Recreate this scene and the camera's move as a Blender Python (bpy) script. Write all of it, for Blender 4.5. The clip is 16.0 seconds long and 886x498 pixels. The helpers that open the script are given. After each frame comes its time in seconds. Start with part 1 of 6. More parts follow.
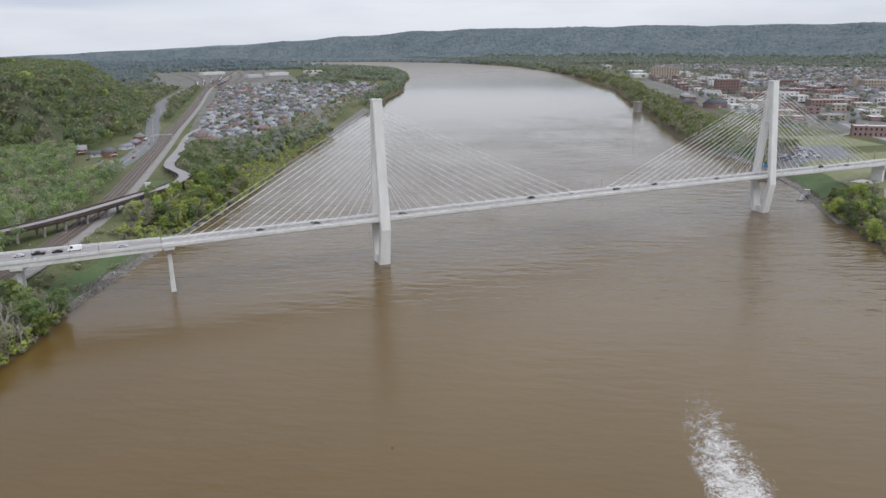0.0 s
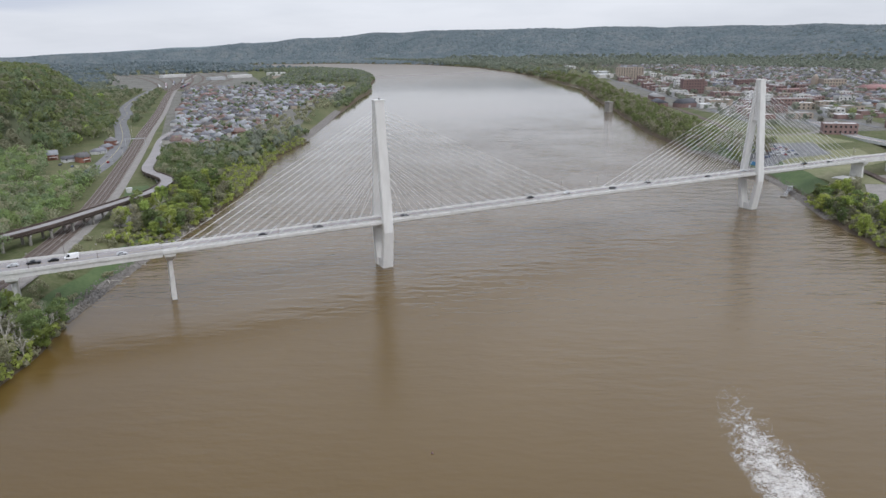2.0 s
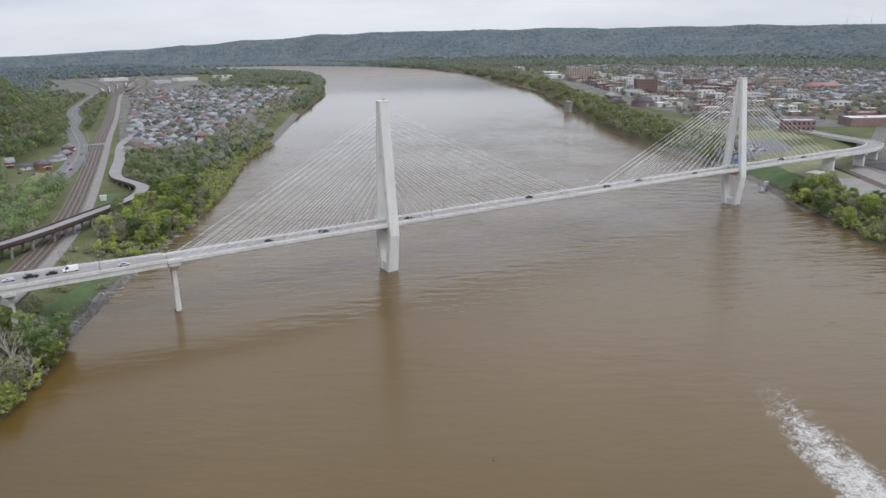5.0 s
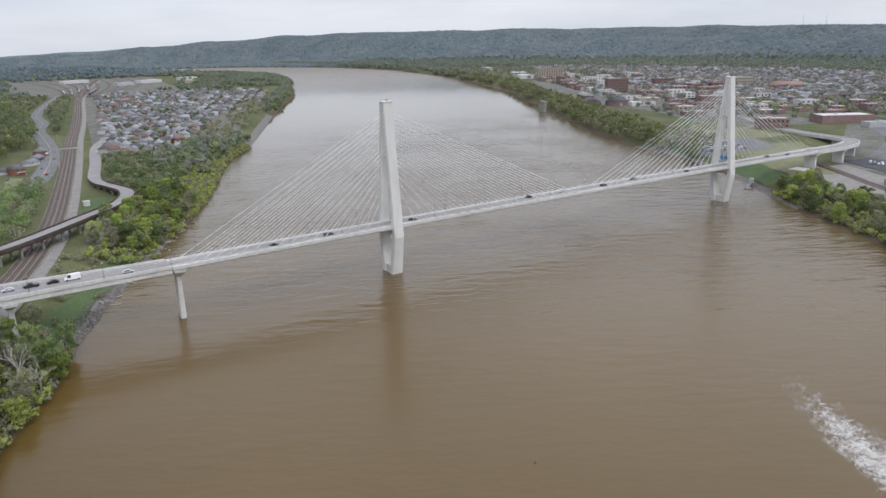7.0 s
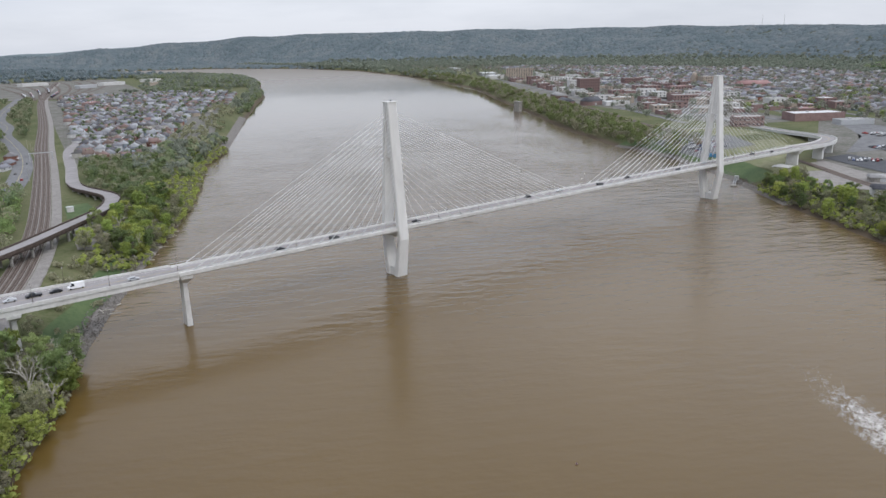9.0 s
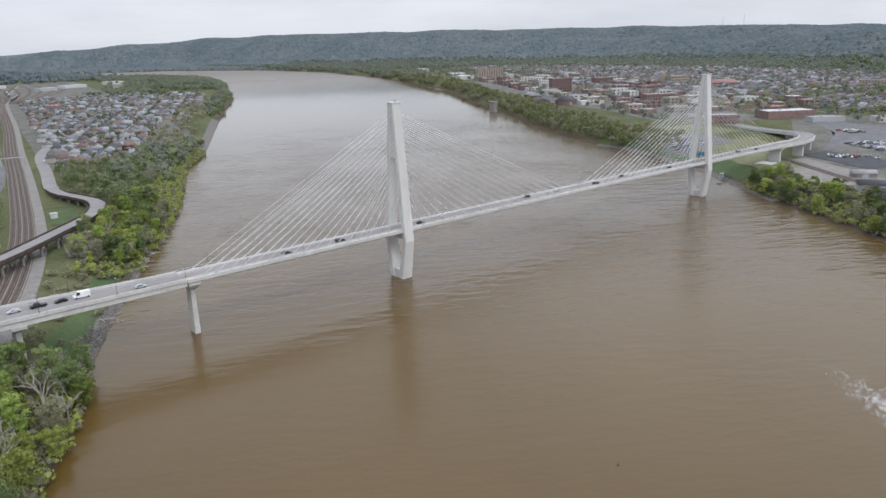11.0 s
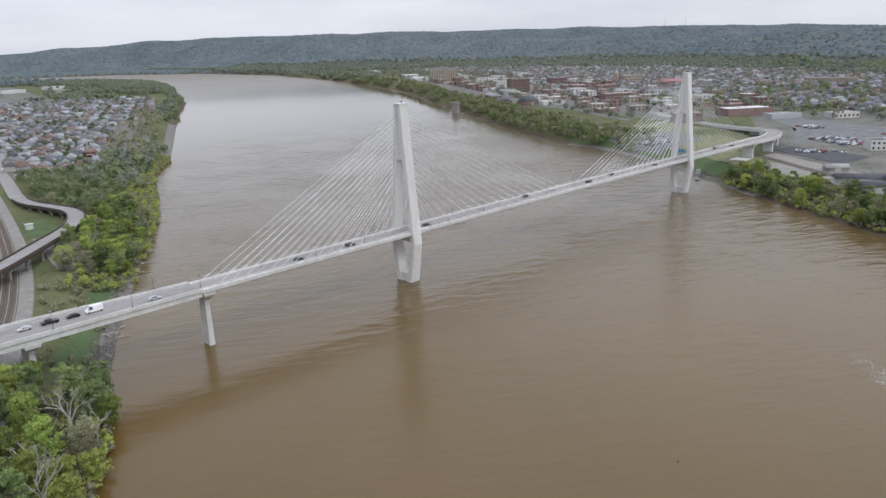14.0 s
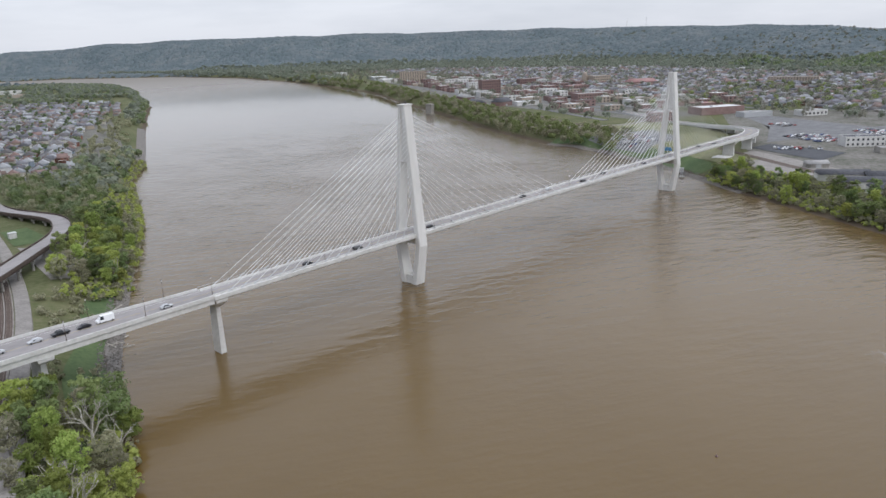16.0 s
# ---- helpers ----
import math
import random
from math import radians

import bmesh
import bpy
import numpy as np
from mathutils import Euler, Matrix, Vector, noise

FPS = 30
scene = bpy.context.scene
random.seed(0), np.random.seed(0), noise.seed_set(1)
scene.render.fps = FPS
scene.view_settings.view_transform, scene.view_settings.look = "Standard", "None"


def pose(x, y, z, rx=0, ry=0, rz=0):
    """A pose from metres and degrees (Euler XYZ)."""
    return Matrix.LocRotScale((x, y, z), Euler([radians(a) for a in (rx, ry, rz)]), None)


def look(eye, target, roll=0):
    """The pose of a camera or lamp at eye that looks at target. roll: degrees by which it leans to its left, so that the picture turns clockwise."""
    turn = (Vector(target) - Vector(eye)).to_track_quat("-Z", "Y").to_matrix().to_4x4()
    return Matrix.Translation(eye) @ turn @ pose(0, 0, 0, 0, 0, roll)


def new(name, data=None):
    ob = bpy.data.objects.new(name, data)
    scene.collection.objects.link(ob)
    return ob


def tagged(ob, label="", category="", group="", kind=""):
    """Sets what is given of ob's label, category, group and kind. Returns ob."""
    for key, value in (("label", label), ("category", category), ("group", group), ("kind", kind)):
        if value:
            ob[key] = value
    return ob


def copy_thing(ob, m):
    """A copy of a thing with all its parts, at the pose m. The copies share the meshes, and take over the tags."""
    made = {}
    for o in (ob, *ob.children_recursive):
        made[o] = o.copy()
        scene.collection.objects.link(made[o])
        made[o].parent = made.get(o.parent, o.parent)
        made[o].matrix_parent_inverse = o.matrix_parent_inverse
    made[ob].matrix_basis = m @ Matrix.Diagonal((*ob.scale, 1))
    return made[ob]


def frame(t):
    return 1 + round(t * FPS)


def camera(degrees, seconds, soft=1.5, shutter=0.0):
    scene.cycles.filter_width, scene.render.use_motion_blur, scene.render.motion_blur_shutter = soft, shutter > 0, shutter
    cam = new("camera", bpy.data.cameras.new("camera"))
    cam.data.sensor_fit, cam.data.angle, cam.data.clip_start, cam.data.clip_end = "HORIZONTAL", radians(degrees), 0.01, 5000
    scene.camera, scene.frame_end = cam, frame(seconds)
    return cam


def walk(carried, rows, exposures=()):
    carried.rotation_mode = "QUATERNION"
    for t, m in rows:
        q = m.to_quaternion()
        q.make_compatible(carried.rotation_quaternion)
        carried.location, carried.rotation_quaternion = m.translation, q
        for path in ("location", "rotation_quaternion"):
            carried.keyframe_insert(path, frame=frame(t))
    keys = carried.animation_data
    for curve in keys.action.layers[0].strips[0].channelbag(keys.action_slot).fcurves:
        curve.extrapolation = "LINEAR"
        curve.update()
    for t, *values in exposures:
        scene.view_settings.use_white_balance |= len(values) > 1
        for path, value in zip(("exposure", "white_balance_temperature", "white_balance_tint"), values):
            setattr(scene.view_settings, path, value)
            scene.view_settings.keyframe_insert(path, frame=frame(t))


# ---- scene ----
cam = camera(63.14, 16.0, soft=1.5)
PATH = [
    (0, (-116.46, -361.15, 117.22), (-79.07, -272.73, 89.22), -0.80),
    (1, (-126.08, -355.09, 116.91), (-86.23, -267.73, 88.98), -0.86),
    (2, (-135.35, -348.87, 116.65), (-93.12, -262.62, 88.78), -0.92),
    (3, (-144.29, -342.52, 116.43), (-99.76, -257.41, 88.60), -0.98),
    (4, (-152.91, -336.02, 116.24), (-106.16, -252.11, 88.44), -1.04),
    (5, (-161.23, -329.39, 116.09), (-112.32, -246.71, 88.31), -1.10),
    (6, (-169.27, -322.63, 115.97), (-118.27, -241.21, 88.20), -1.16),
    (7, (-177.05, -315.73, 115.88), (-124.02, -235.63, 88.11), -1.23),
    (8, (-184.59, -308.71, 115.81), (-129.57, -229.96, 88.04), -1.30),
    (9, (-191.91, -301.56, 115.76), (-134.95, -224.20, 87.99), -1.37),
    (10, (-199.03, -294.30, 115.72), (-140.17, -218.37, 87.95), -1.45),
    (11, (-205.96, -286.91, 115.70), (-145.24, -212.47, 87.92), -1.53),
    (12, (-212.73, -279.42, 115.69), (-150.18, -206.50, 87.91), -1.62),
    (13, (-219.35, -271.81, 115.68), (-155.00, -200.48, 87.91), -1.72),
    (14, (-225.84, -264.09, 115.68), (-159.71, -194.40, 87.92), -1.83),
    (15, (-232.23, -256.27, 115.67), (-164.34, -188.28, 87.94), -1.95),
    (16, (-238.53, -248.35, 115.66), (-168.90, -182.13, 87.96), -2.08),
]
walk(cam, [(t, look(eye, target, roll)) for t, eye, target, roll in PATH])

# ---- overcast sky and a broad, weak sun ----
SUN_ELEV, SUN_AZ = 48.0, 205.0
world = bpy.data.worlds.new("world")
scene.world = world
world.use_nodes = True
wn, wl = world.node_tree.nodes, world.node_tree.links
wn.clear()
w_out = wn.new("ShaderNodeOutputWorld")
w_bg = wn.new("ShaderNodeBackground")
w_sky = wn.new("ShaderNodeTexSky")
w_sky.sky_type = "NISHITA"
w_sky.sun_disc = False
w_sky.sun_elevation, w_sky.sun_rotation = radians(SUN_ELEV), radians(SUN_AZ)
w_tc = wn.new("ShaderNodeTexCoord")
w_map = wn.new("ShaderNodeMapping")
w_map.inputs["Scale"].default_value = (1.6, 1.6, 9.0)
w_noise = wn.new("ShaderNodeTexNoise")
w_noise.inputs["Scale"].default_value = 2.2
w_noise.inputs["Detail"].default_value = 6.0
w_noise.inputs["Roughness"].default_value = 0.55
w_ramp = wn.new("ShaderNodeValToRGB")
w_ramp.color_ramp.elements[0].position, w_ramp.color_ramp.elements[0].color = 0.32, (6.85, 7.25, 8.15, 1)
w_ramp.color_ramp.elements[1].position, w_ramp.color_ramp.elements[1].color = 0.62, (8.15, 8.5, 9.4, 1)
w_mix = wn.new("ShaderNodeMix")
w_mix.data_type = "RGBA"
w_mix.inputs["Factor"].default_value = 0.93
wl.new(w_tc.outputs["Generated"], w_map.inputs["Vector"])
wl.new(w_map.outputs["Vector"], w_noise.inputs["Vector"])
wl.new(w_noise.outputs["Fac"], w_ramp.inputs["Fac"])
wl.new(w_sky.outputs["Color"], w_mix.inputs["A"])
wl.new(w_ramp.outputs["Color"], w_mix.inputs["B"])
# an overcast sky is brighter overhead than at the horizon
w_sep, w_up = wn.new("ShaderNodeSeparateXYZ"), wn.new("ShaderNodeMapRange")
w_up.inputs["From Min"].default_value, w_up.inputs["From Max"].default_value = 0.0, 0.8
w_up.inputs["To Min"].default_value, w_up.inputs["To Max"].default_value = 0.82, 1.62
w_scale = wn.new("ShaderNodeVectorMath")
w_scale.operation = "SCALE"
wl.new(w_tc.outputs["Generated"], w_sep.inputs["Vector"])
wl.new(w_sep.outputs["Z"], w_up.inputs["Value"])
wl.new(w_mix.outputs["Result"], w_scale.inputs[0])
wl.new(w_up.outputs["Result"], w_scale.inputs["Scale"])


def w_math(op, *args):
    node = wn.new("ShaderNodeMath")
    node.operation = op
    for i, a in enumerate(args):
        if isinstance(a, (int, float)):
            node.inputs[i].default_value = a
        else:
            wl.new(a, node.inputs[i])
    return node.outputs[0]


def w_step(value, lo, hi):
    node = wn.new("ShaderNodeMapRange")
    node.interpolation_type = "SMOOTHSTEP"
    node.inputs["From Min"].default_value, node.inputs["From Max"].default_value = lo, hi
    wl.new(value, node.inputs["Value"])
    return node.outputs["Result"]


# the veiled sun makes the higher sky brighter towards the east
w_east = w_math("MULTIPLY_ADD", w_math("MULTIPLY", w_math("SUBTRACT", w_sep.outputs["X"], 0.05), w_step(w_sep.outputs["Z"], 0.1, 0.5)), 0.4, 1.0)
w_side = wn.new("ShaderNodeVectorMath")
w_side.operation = "SCALE"
wl.new(w_scale.outputs["Vector"], w_side.inputs[0])
wl.new(w_east, w_side.inputs["Scale"])
# a heavier blue-grey bank of cloud over the north-west, with a ragged lower edge
w_edge = w_math("MULTIPLY_ADD", w_math("SUBTRACT", w_noise.outputs["Fac"], 0.5), 0.12, w_sep.outputs["Z"])
w_bank = w_math("MULTIPLY", w_step(w_edge, 0.03, 0.062), w_math("SUBTRACT", 1.0, w_step(w_sep.outputs["X"], -0.08, 0.22)))
w_dark = wn.new("ShaderNodeMix")
w_dark.data_type, w_dark.blend_type = "RGBA", "MULTIPLY"
w_dark.inputs["B"].default_value = (0.74, 0.77, 0.83, 1)
wl.new(w_bank, w_dark.inputs["Factor"])
wl.new(w_side.outputs["Vector"], w_dark.inputs["A"])
wl.new(w_dark.outputs["Result"], w_bg.inputs["Color"])
wl.new(w_bg.outputs["Background"], w_out.inputs["Surface"])
w_bg.inputs["Strength"].default_value = 0.115
sun_data = bpy.data.lights.new("sun", "SUN")
sun_data.energy, sun_data.angle, sun_data.color = 1.15, radians(25), (1.0, 0.98, 0.95)
sun = new("sun", sun_data)
sun.matrix_world = look((0, 0, 400), (-math.sin(radians(SUN_AZ)) * 300, -math.cos(radians(SUN_AZ)) * 300, 400 - 300 * math.tan(radians(SUN_ELEV))))


# ---- materials ----
def material(name, a, b, scale, rough=0.85, bump=0.0, fine=6.0, vary=0.0, metal=0.0, spec=0.4, stretch=(1, 1, 1), c=None):
    """Two tones mixed by noise at two scales; vary spreads the value from object to object."""
    m = bpy.data.materials.new(name)
    m.use_nodes = True
    n, l = m.node_tree.nodes, m.node_tree.links
    p = n["Principled BSDF"]
    tc, mp = n.new("ShaderNodeTexCoord"), n.new("ShaderNodeMapping")
    geo = n.new("ShaderNodeNewGeometry")
    mp.inputs["Scale"].default_value = stretch
    l.new(geo.outputs["Position"], mp.inputs["Vector"])
    big, small = n.new("ShaderNodeTexNoise"), n.new("ShaderNodeTexNoise")
    big.inputs["Scale"].default_value, small.inputs["Scale"].default_value = 1 / scale, fine / scale
    big.inputs["Detail"].default_value, small.inputs["Detail"].default_value = 4, 5
    for t in (big, small):
        l.new(mp.outputs["Vector"], t.inputs["Vector"])
    add = n.new("ShaderNodeMath")
    add.operation = "MULTIPLY_ADD"
    add.inputs[1].default_value = 0.55
    l.new(small.outputs["Fac"], add.inputs[0])
    half = n.new("ShaderNodeMath")
    half.operation = "MULTIPLY"
    half.inputs[1].default_value = 0.45
    l.new(big.outputs["Fac"], half.inputs[0])
    l.new(half.outputs[0], add.inputs[2])
    ramp = n.new("ShaderNodeValToRGB")
    ramp.color_ramp.elements[0].position, ramp.color_ramp.elements[0].color = 0.36, (*a, 1)
    ramp.color_ramp.elements[1].position, ramp.color_ramp.elements[1].color = 0.62, (*b, 1)
    if c:
        e = ramp.color_ramp.elements.new(0.5)
        e.color = (*c, 1)
    l.new(add.outputs[0], ramp.inputs["Fac"])
    col = ramp.outputs["Color"]
    if vary:
        info, hsv, mr, mr2 = n.new("ShaderNodeObjectInfo"), n.new("ShaderNodeHueSaturation"), n.new("ShaderNodeMapRange"), n.new("ShaderNodeMapRange")
        mr.inputs["To Min"].default_value, mr.inputs["To Max"].default_value = 1 - vary, 1 + vary
        mr2.inputs["To Min"].default_value, mr2.inputs["To Max"].default_value = 0.5 - 0.06 * vary, 0.5 + 0.06 * vary
        wn2 = n.new("ShaderNodeTexWhiteNoise")
        wn2.noise_dimensions = "1D"
        l.new(info.outputs["Random"], mr.inputs["Value"])
        l.new(info.outputs["Random"], wn2.inputs["W"])
        l.new(wn2.outputs["Value"], mr2.inputs["Value"])
        l.new(mr.outputs["Result"], hsv.inputs["Value"])
        l.new(mr2.outputs["Result"], hsv.inputs["Hue"])
        l.new(col, hsv.inputs["Color"])
        col = hsv.outputs["Color"]
    l.new(col, p.inputs["Base Color"])
    p.inputs["Roughness"].default_value, p.inputs["Metallic"].default_value = rough, metal
    p.inputs["Specular IOR Level"].default_value = spec
    if bump:
        bp = n.new("ShaderNodeBump")
        bp.inputs["Strength"].default_value, bp.inputs["Distance"].default_value = bump, scale * 0.05
        l.new(small.outputs["Fac"], bp.inputs["Height"])
        l.new(bp.outputs["Normal"], p.inputs["Normal"])
    return m


def palette(name, colours, rough=0.8, island=False):
    """A colour out of a list, picked by the object's random number (or the island's)."""
    m = bpy.data.materials.new(name)
    m.use_nodes = True
    n, l = m.node_tree.nodes, m.node_tree.links
    p = n["Principled BSDF"]
    src = n.new("ShaderNodeNewGeometry") if island else n.new("ShaderNodeObjectInfo")
    ramp = n.new("ShaderNodeValToRGB")
    ramp.color_ramp.interpolation = "CONSTANT"
    els = ramp.color_ramp.elements
    els[0].position, els[0].color = 0, (*colours[0], 1)
    els[1].position, els[1].color = 1 / len(colours), (*colours[1], 1)
    for i, c in enumerate(colours[2:], 2):
        els.new(i / len(colours)).color = (*c, 1)
    l.new(src.outputs["Random Per Island" if island else "Random"], ramp.inputs["Fac"])
    geo = n.new("ShaderNodeNewGeometry")
    nz, mix = n.new("ShaderNodeTexNoise"), n.new("ShaderNodeMix")
    nz.inputs["Scale"].default_value, nz.inputs["Detail"].default_value = 0.35, 6
    mix.data_type, mix.blend_type = "RGBA", "MULTIPLY"
    mix.inputs["Factor"].default_value = 0.45
    l.new(geo.outputs["Position"], nz.inputs["Vector"])
    l.new(ramp.outputs["Color"], mix.inputs["A"])
    l.new(nz.outputs["Color"], mix.inputs["B"])
    bw = n.new("ShaderNodeRGBToBW")
    l.new(nz.outputs["Color"], bw.inputs["Color"])
    mr = n.new("ShaderNodeMapRange")
    mr.inputs["From Min"].default_value, mr.inputs["From Max"].default_value = 0.3, 0.6
    mr.inputs["To Min"].default_value = 0.35
    l.new(bw.outputs["Val"], mr.inputs["Value"])
    l.new(mr.outputs["Result"], mix.inputs["B"])
    l.new(mix.outputs["Result"], p.inputs["Base Color"])
    p.inputs["Roughness"].default_value = rough
    return m


def water_material():
    m = bpy.data.materials.new("muddy_river_water")
    m.use_nodes = True
    n, l = m.node_tree.nodes, m.node_tree.links
    p = n["Principled BSDF"]
    geo = n.new("ShaderNodeNewGeometry")
    silt = n.new("ShaderNodeTexNoise")
    silt.inputs["Scale"].default_value, silt.inputs["Detail"].default_value = 0.006, 5
    silt.inputs["Distortion"].default_value = 0.8
    l.new(geo.outputs["Position"], silt.inputs["Vector"])
    ramp = n.new("ShaderNodeValToRGB")
    ramp.color_ramp.elements[0].position, ramp.color_ramp.elements[0].color = 0.3, (0.100, 0.061, 0.017, 1)
    ramp.color_ramp.elements[1].position, ramp.color_ramp.elements[1].color = 0.7, (0.121, 0.076, 0.025, 1)
    l.new(silt.outputs["Fac"], ramp.inputs["Fac"])
    p.inputs["IOR"].default_value = 1.333
    p.inputs["Specular IOR Level"].default_value = 0.5
    # fine ruffling differs from reach to reach: below the bridge, above it, and far upstream
    place, reach, gloss = n.new("ShaderNodeSeparateXYZ"), n.new("ShaderNodeMapRange"), n.new("ShaderNodeValToRGB")
    l.new(geo.outputs["Position"], place.inputs["Vector"])
    reach.inputs["From Min"].default_value, reach.inputs["From Max"].default_value = -300.0, 2700.0
    l.new(place.outputs["Y"], reach.inputs["Value"])
    l.new(reach.outputs["Result"], gloss.inputs["Fac"])
    els = gloss.color_ramp.elements
    els[0].position, els[0].color = 0.0, (0.24, 0.24, 0.24, 1)
    els[1].position, els[1].color = 1.0, (0.34, 0.34, 0.34, 1)
    for at, v in ((0.1, 0.20), (0.24, 0.08), (0.5, 0.07), (0.72, 0.25)):
        els.new(at).color = (v, v, v, 1)
    l.new(gloss.outputs["Color"], p.inputs["Roughness"])
    # base colour turns greyer towards the open reach above the bridge
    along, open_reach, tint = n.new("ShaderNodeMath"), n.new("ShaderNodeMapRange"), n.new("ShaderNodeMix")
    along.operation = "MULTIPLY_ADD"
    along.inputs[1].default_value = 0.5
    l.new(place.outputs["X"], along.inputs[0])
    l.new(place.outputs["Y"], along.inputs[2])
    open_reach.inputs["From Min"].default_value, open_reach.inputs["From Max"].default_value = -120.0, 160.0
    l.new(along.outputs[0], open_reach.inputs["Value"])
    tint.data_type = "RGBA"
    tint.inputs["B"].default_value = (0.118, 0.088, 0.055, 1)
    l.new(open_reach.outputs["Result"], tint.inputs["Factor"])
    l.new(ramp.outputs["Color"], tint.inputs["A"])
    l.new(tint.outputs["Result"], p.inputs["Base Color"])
    # wind waves: long crests across the stream and finer chop, stronger in patches
    heights = []
    for sc, st, rz, d, k in ((0.05, (1, 0.4, 1), 78, 2, 0.06), (0.13, (1, 0.34, 1), 62, 2, 0.40), (0.27, (1, 0.42, 1), 72, 3, 0.28), (0.6, (1, 0.5, 1), 56, 3, 0.24), (1.6, (1, 0.7, 1), 40, 2, 0.14)):
        mp, t = n.new("ShaderNodeMapping"), n.new("ShaderNodeTexNoise")
        mp.vector_type = "TEXTURE"
        mp.inputs["Rotation"].default_value[2] = radians(rz)
        mp.inputs["Scale"].default_value = (1 / (sc * st[0]), 1 / (sc * st[1]), 1)
        t.inputs["Scale"].default_value, t.inputs["Detail"].default_value = 1.0, d
        l.new(geo.outputs["Position"], mp.inputs["Vector"])
        l.new(mp.outputs["Vector"], t.inputs["Vector"])
        heights.append((t.outputs["Fac"], k / sc))
    total = None
    for s, k in heights:
        mul = n.new("ShaderNodeMath")
        mul.operation = "MULTIPLY_ADD"
        mul.inputs[1].default_value = k
        mul.inputs[2].default_value = 0
        l.new(s, mul.inputs[0])
        if total:
            l.new(total, mul.inputs[2])
        total = mul.outputs[0]
    gust = n.new("ShaderNodeTexNoise")
    gust.inputs["Scale"].default_value, gust.inputs["Detail"].default_value = 0.012, 3
    gust.inputs["Distortion"].default_value = 0.4
    l.new(geo.outputs["Position"], gust.inputs["Vector"])
    mr = n.new("ShaderNodeMapRange")
    mr.inputs["From Min"].default_value, mr.inputs["From Max"].default_value = 0.36, 0.64
    mr.inputs["To Min"].default_value, mr.inputs["To Max"].default_value = 0.45, 1.0
    l.new(gust.outputs["Fac"], mr.inputs["Value"])
    bp = n.new("ShaderNodeBump")
    bp.inputs["Distance"].default_value = 1.0
    st = n.new("ShaderNodeMath")
    st.operation = "MULTIPLY"
    st.inputs[1].default_value = 1.0
    # the reach below the bridge lies sheltered, the open river above it is choppy
    sep, shel = n.new("ShaderNodeSeparateXYZ"), n.new("ShaderNodeMapRange")
    skew = n.new("ShaderNodeMath")
    skew.operation = "MULTIPLY_ADD"
    skew.inputs[1].default_value = 1.0
    l.new(geo.outputs["Position"], sep.inputs["Vector"])
    l.new(sep.outputs["X"], skew.inputs[0])
    l.new(sep.outputs["Y"], skew.inputs[2])
    shel.inputs["From Min"].default_value, shel.inputs["From Max"].default_value = -180.0, 120.0
    shel.inputs["To Min"].default_value, shel.inputs["To Max"].default_value = 0.16, 0.64
    l.new(skew.outputs[0], shel.inputs["Value"])
    # long reaches far upstream lie smoother
    reach, smoothed = n.new("ShaderNodeMapRange"), n.new("ShaderNodeMath")
    reach.inputs["From Min"].default_value, reach.inputs["From Max"].default_value = 60.0, 700.0
    reach.inputs["To Min"].default_value, reach.inputs["To Max"].default_value = 1.0, 0.04
    l.new(sep.outputs["Y"], reach.inputs["Value"])
    smoothed.operation = "MULTIPLY"
    l.new(shel.outputs["Result"], smoothed.inputs[0])
    l.new(reach.outputs["Result"], smoothed.inputs[1])
    both = n.new("ShaderNodeMath")
    both.operation = "MULTIPLY"
    l.new(mr.outputs["Result"], both.inputs[0])
    l.new(smoothed.outputs[0], both.inputs[1])
    l.new(both.outputs[0], st.inputs[0])
    l.new(st.outputs[0], bp.inputs["Strength"])
    l.new(total, bp.inputs["Height"])
    l.new(bp.outputs["Normal"], p.inputs["Normal"])
    return m


def foam_material():
    """Torn foam: lacy where the mesh's cover is thin, closed where it is full."""
    m = material("white_foam", (0.36, 0.32, 0.28), (0.66, 0.64, 0.61), 3.0, 0.7, 0.2)
    n, l = m.node_tree.nodes, m.node_tree.links
    cover, geo = n.new("ShaderNodeAttribute"), n.new("ShaderNodeNewGeometry")
    cover.attribute_name = "cover"
    value = None
    for scale, detail, weight in ((0.22, 3, 0.9), (1.1, 6, 1.3)):
        t, add = n.new("ShaderNodeTexNoise"), n.new("ShaderNodeMath")
        t.inputs["Scale"].default_value, t.inputs["Detail"].default_value, t.inputs["Distortion"].default_value = scale, detail, 1.2
        l.new(geo.outputs["Position"], t.inputs["Vector"])
        add.operation = "MULTIPLY_ADD"
        add.inputs[1].default_value = weight
        l.new(t.outputs["Fac"], add.inputs[0])
        l.new(value or cover.outputs["Fac"], add.inputs[2])
        value = add.outputs[0]
    torn = n.new("ShaderNodeMapRange")
    torn.inputs["From Min"].default_value, torn.inputs["From Max"].default_value = 1.5, 2.0
    torn.inputs["To Max"].default_value = 0.9
    l.new(value, torn.inputs["Value"])
    clear, mix = n.new("ShaderNodeBsdfTransparent"), n.new("ShaderNodeMixShader")
    l.new(torn.outputs["Result"], mix.inputs["Fac"])
    l.new(clear.outputs["BSDF"], mix.inputs[1])
    l.new(n["Principled BSDF"].outputs["BSDF"], mix.inputs[2])
    l.new(mix.outputs["Shader"], n["Material Output"].inputs["Surface"])
    return m


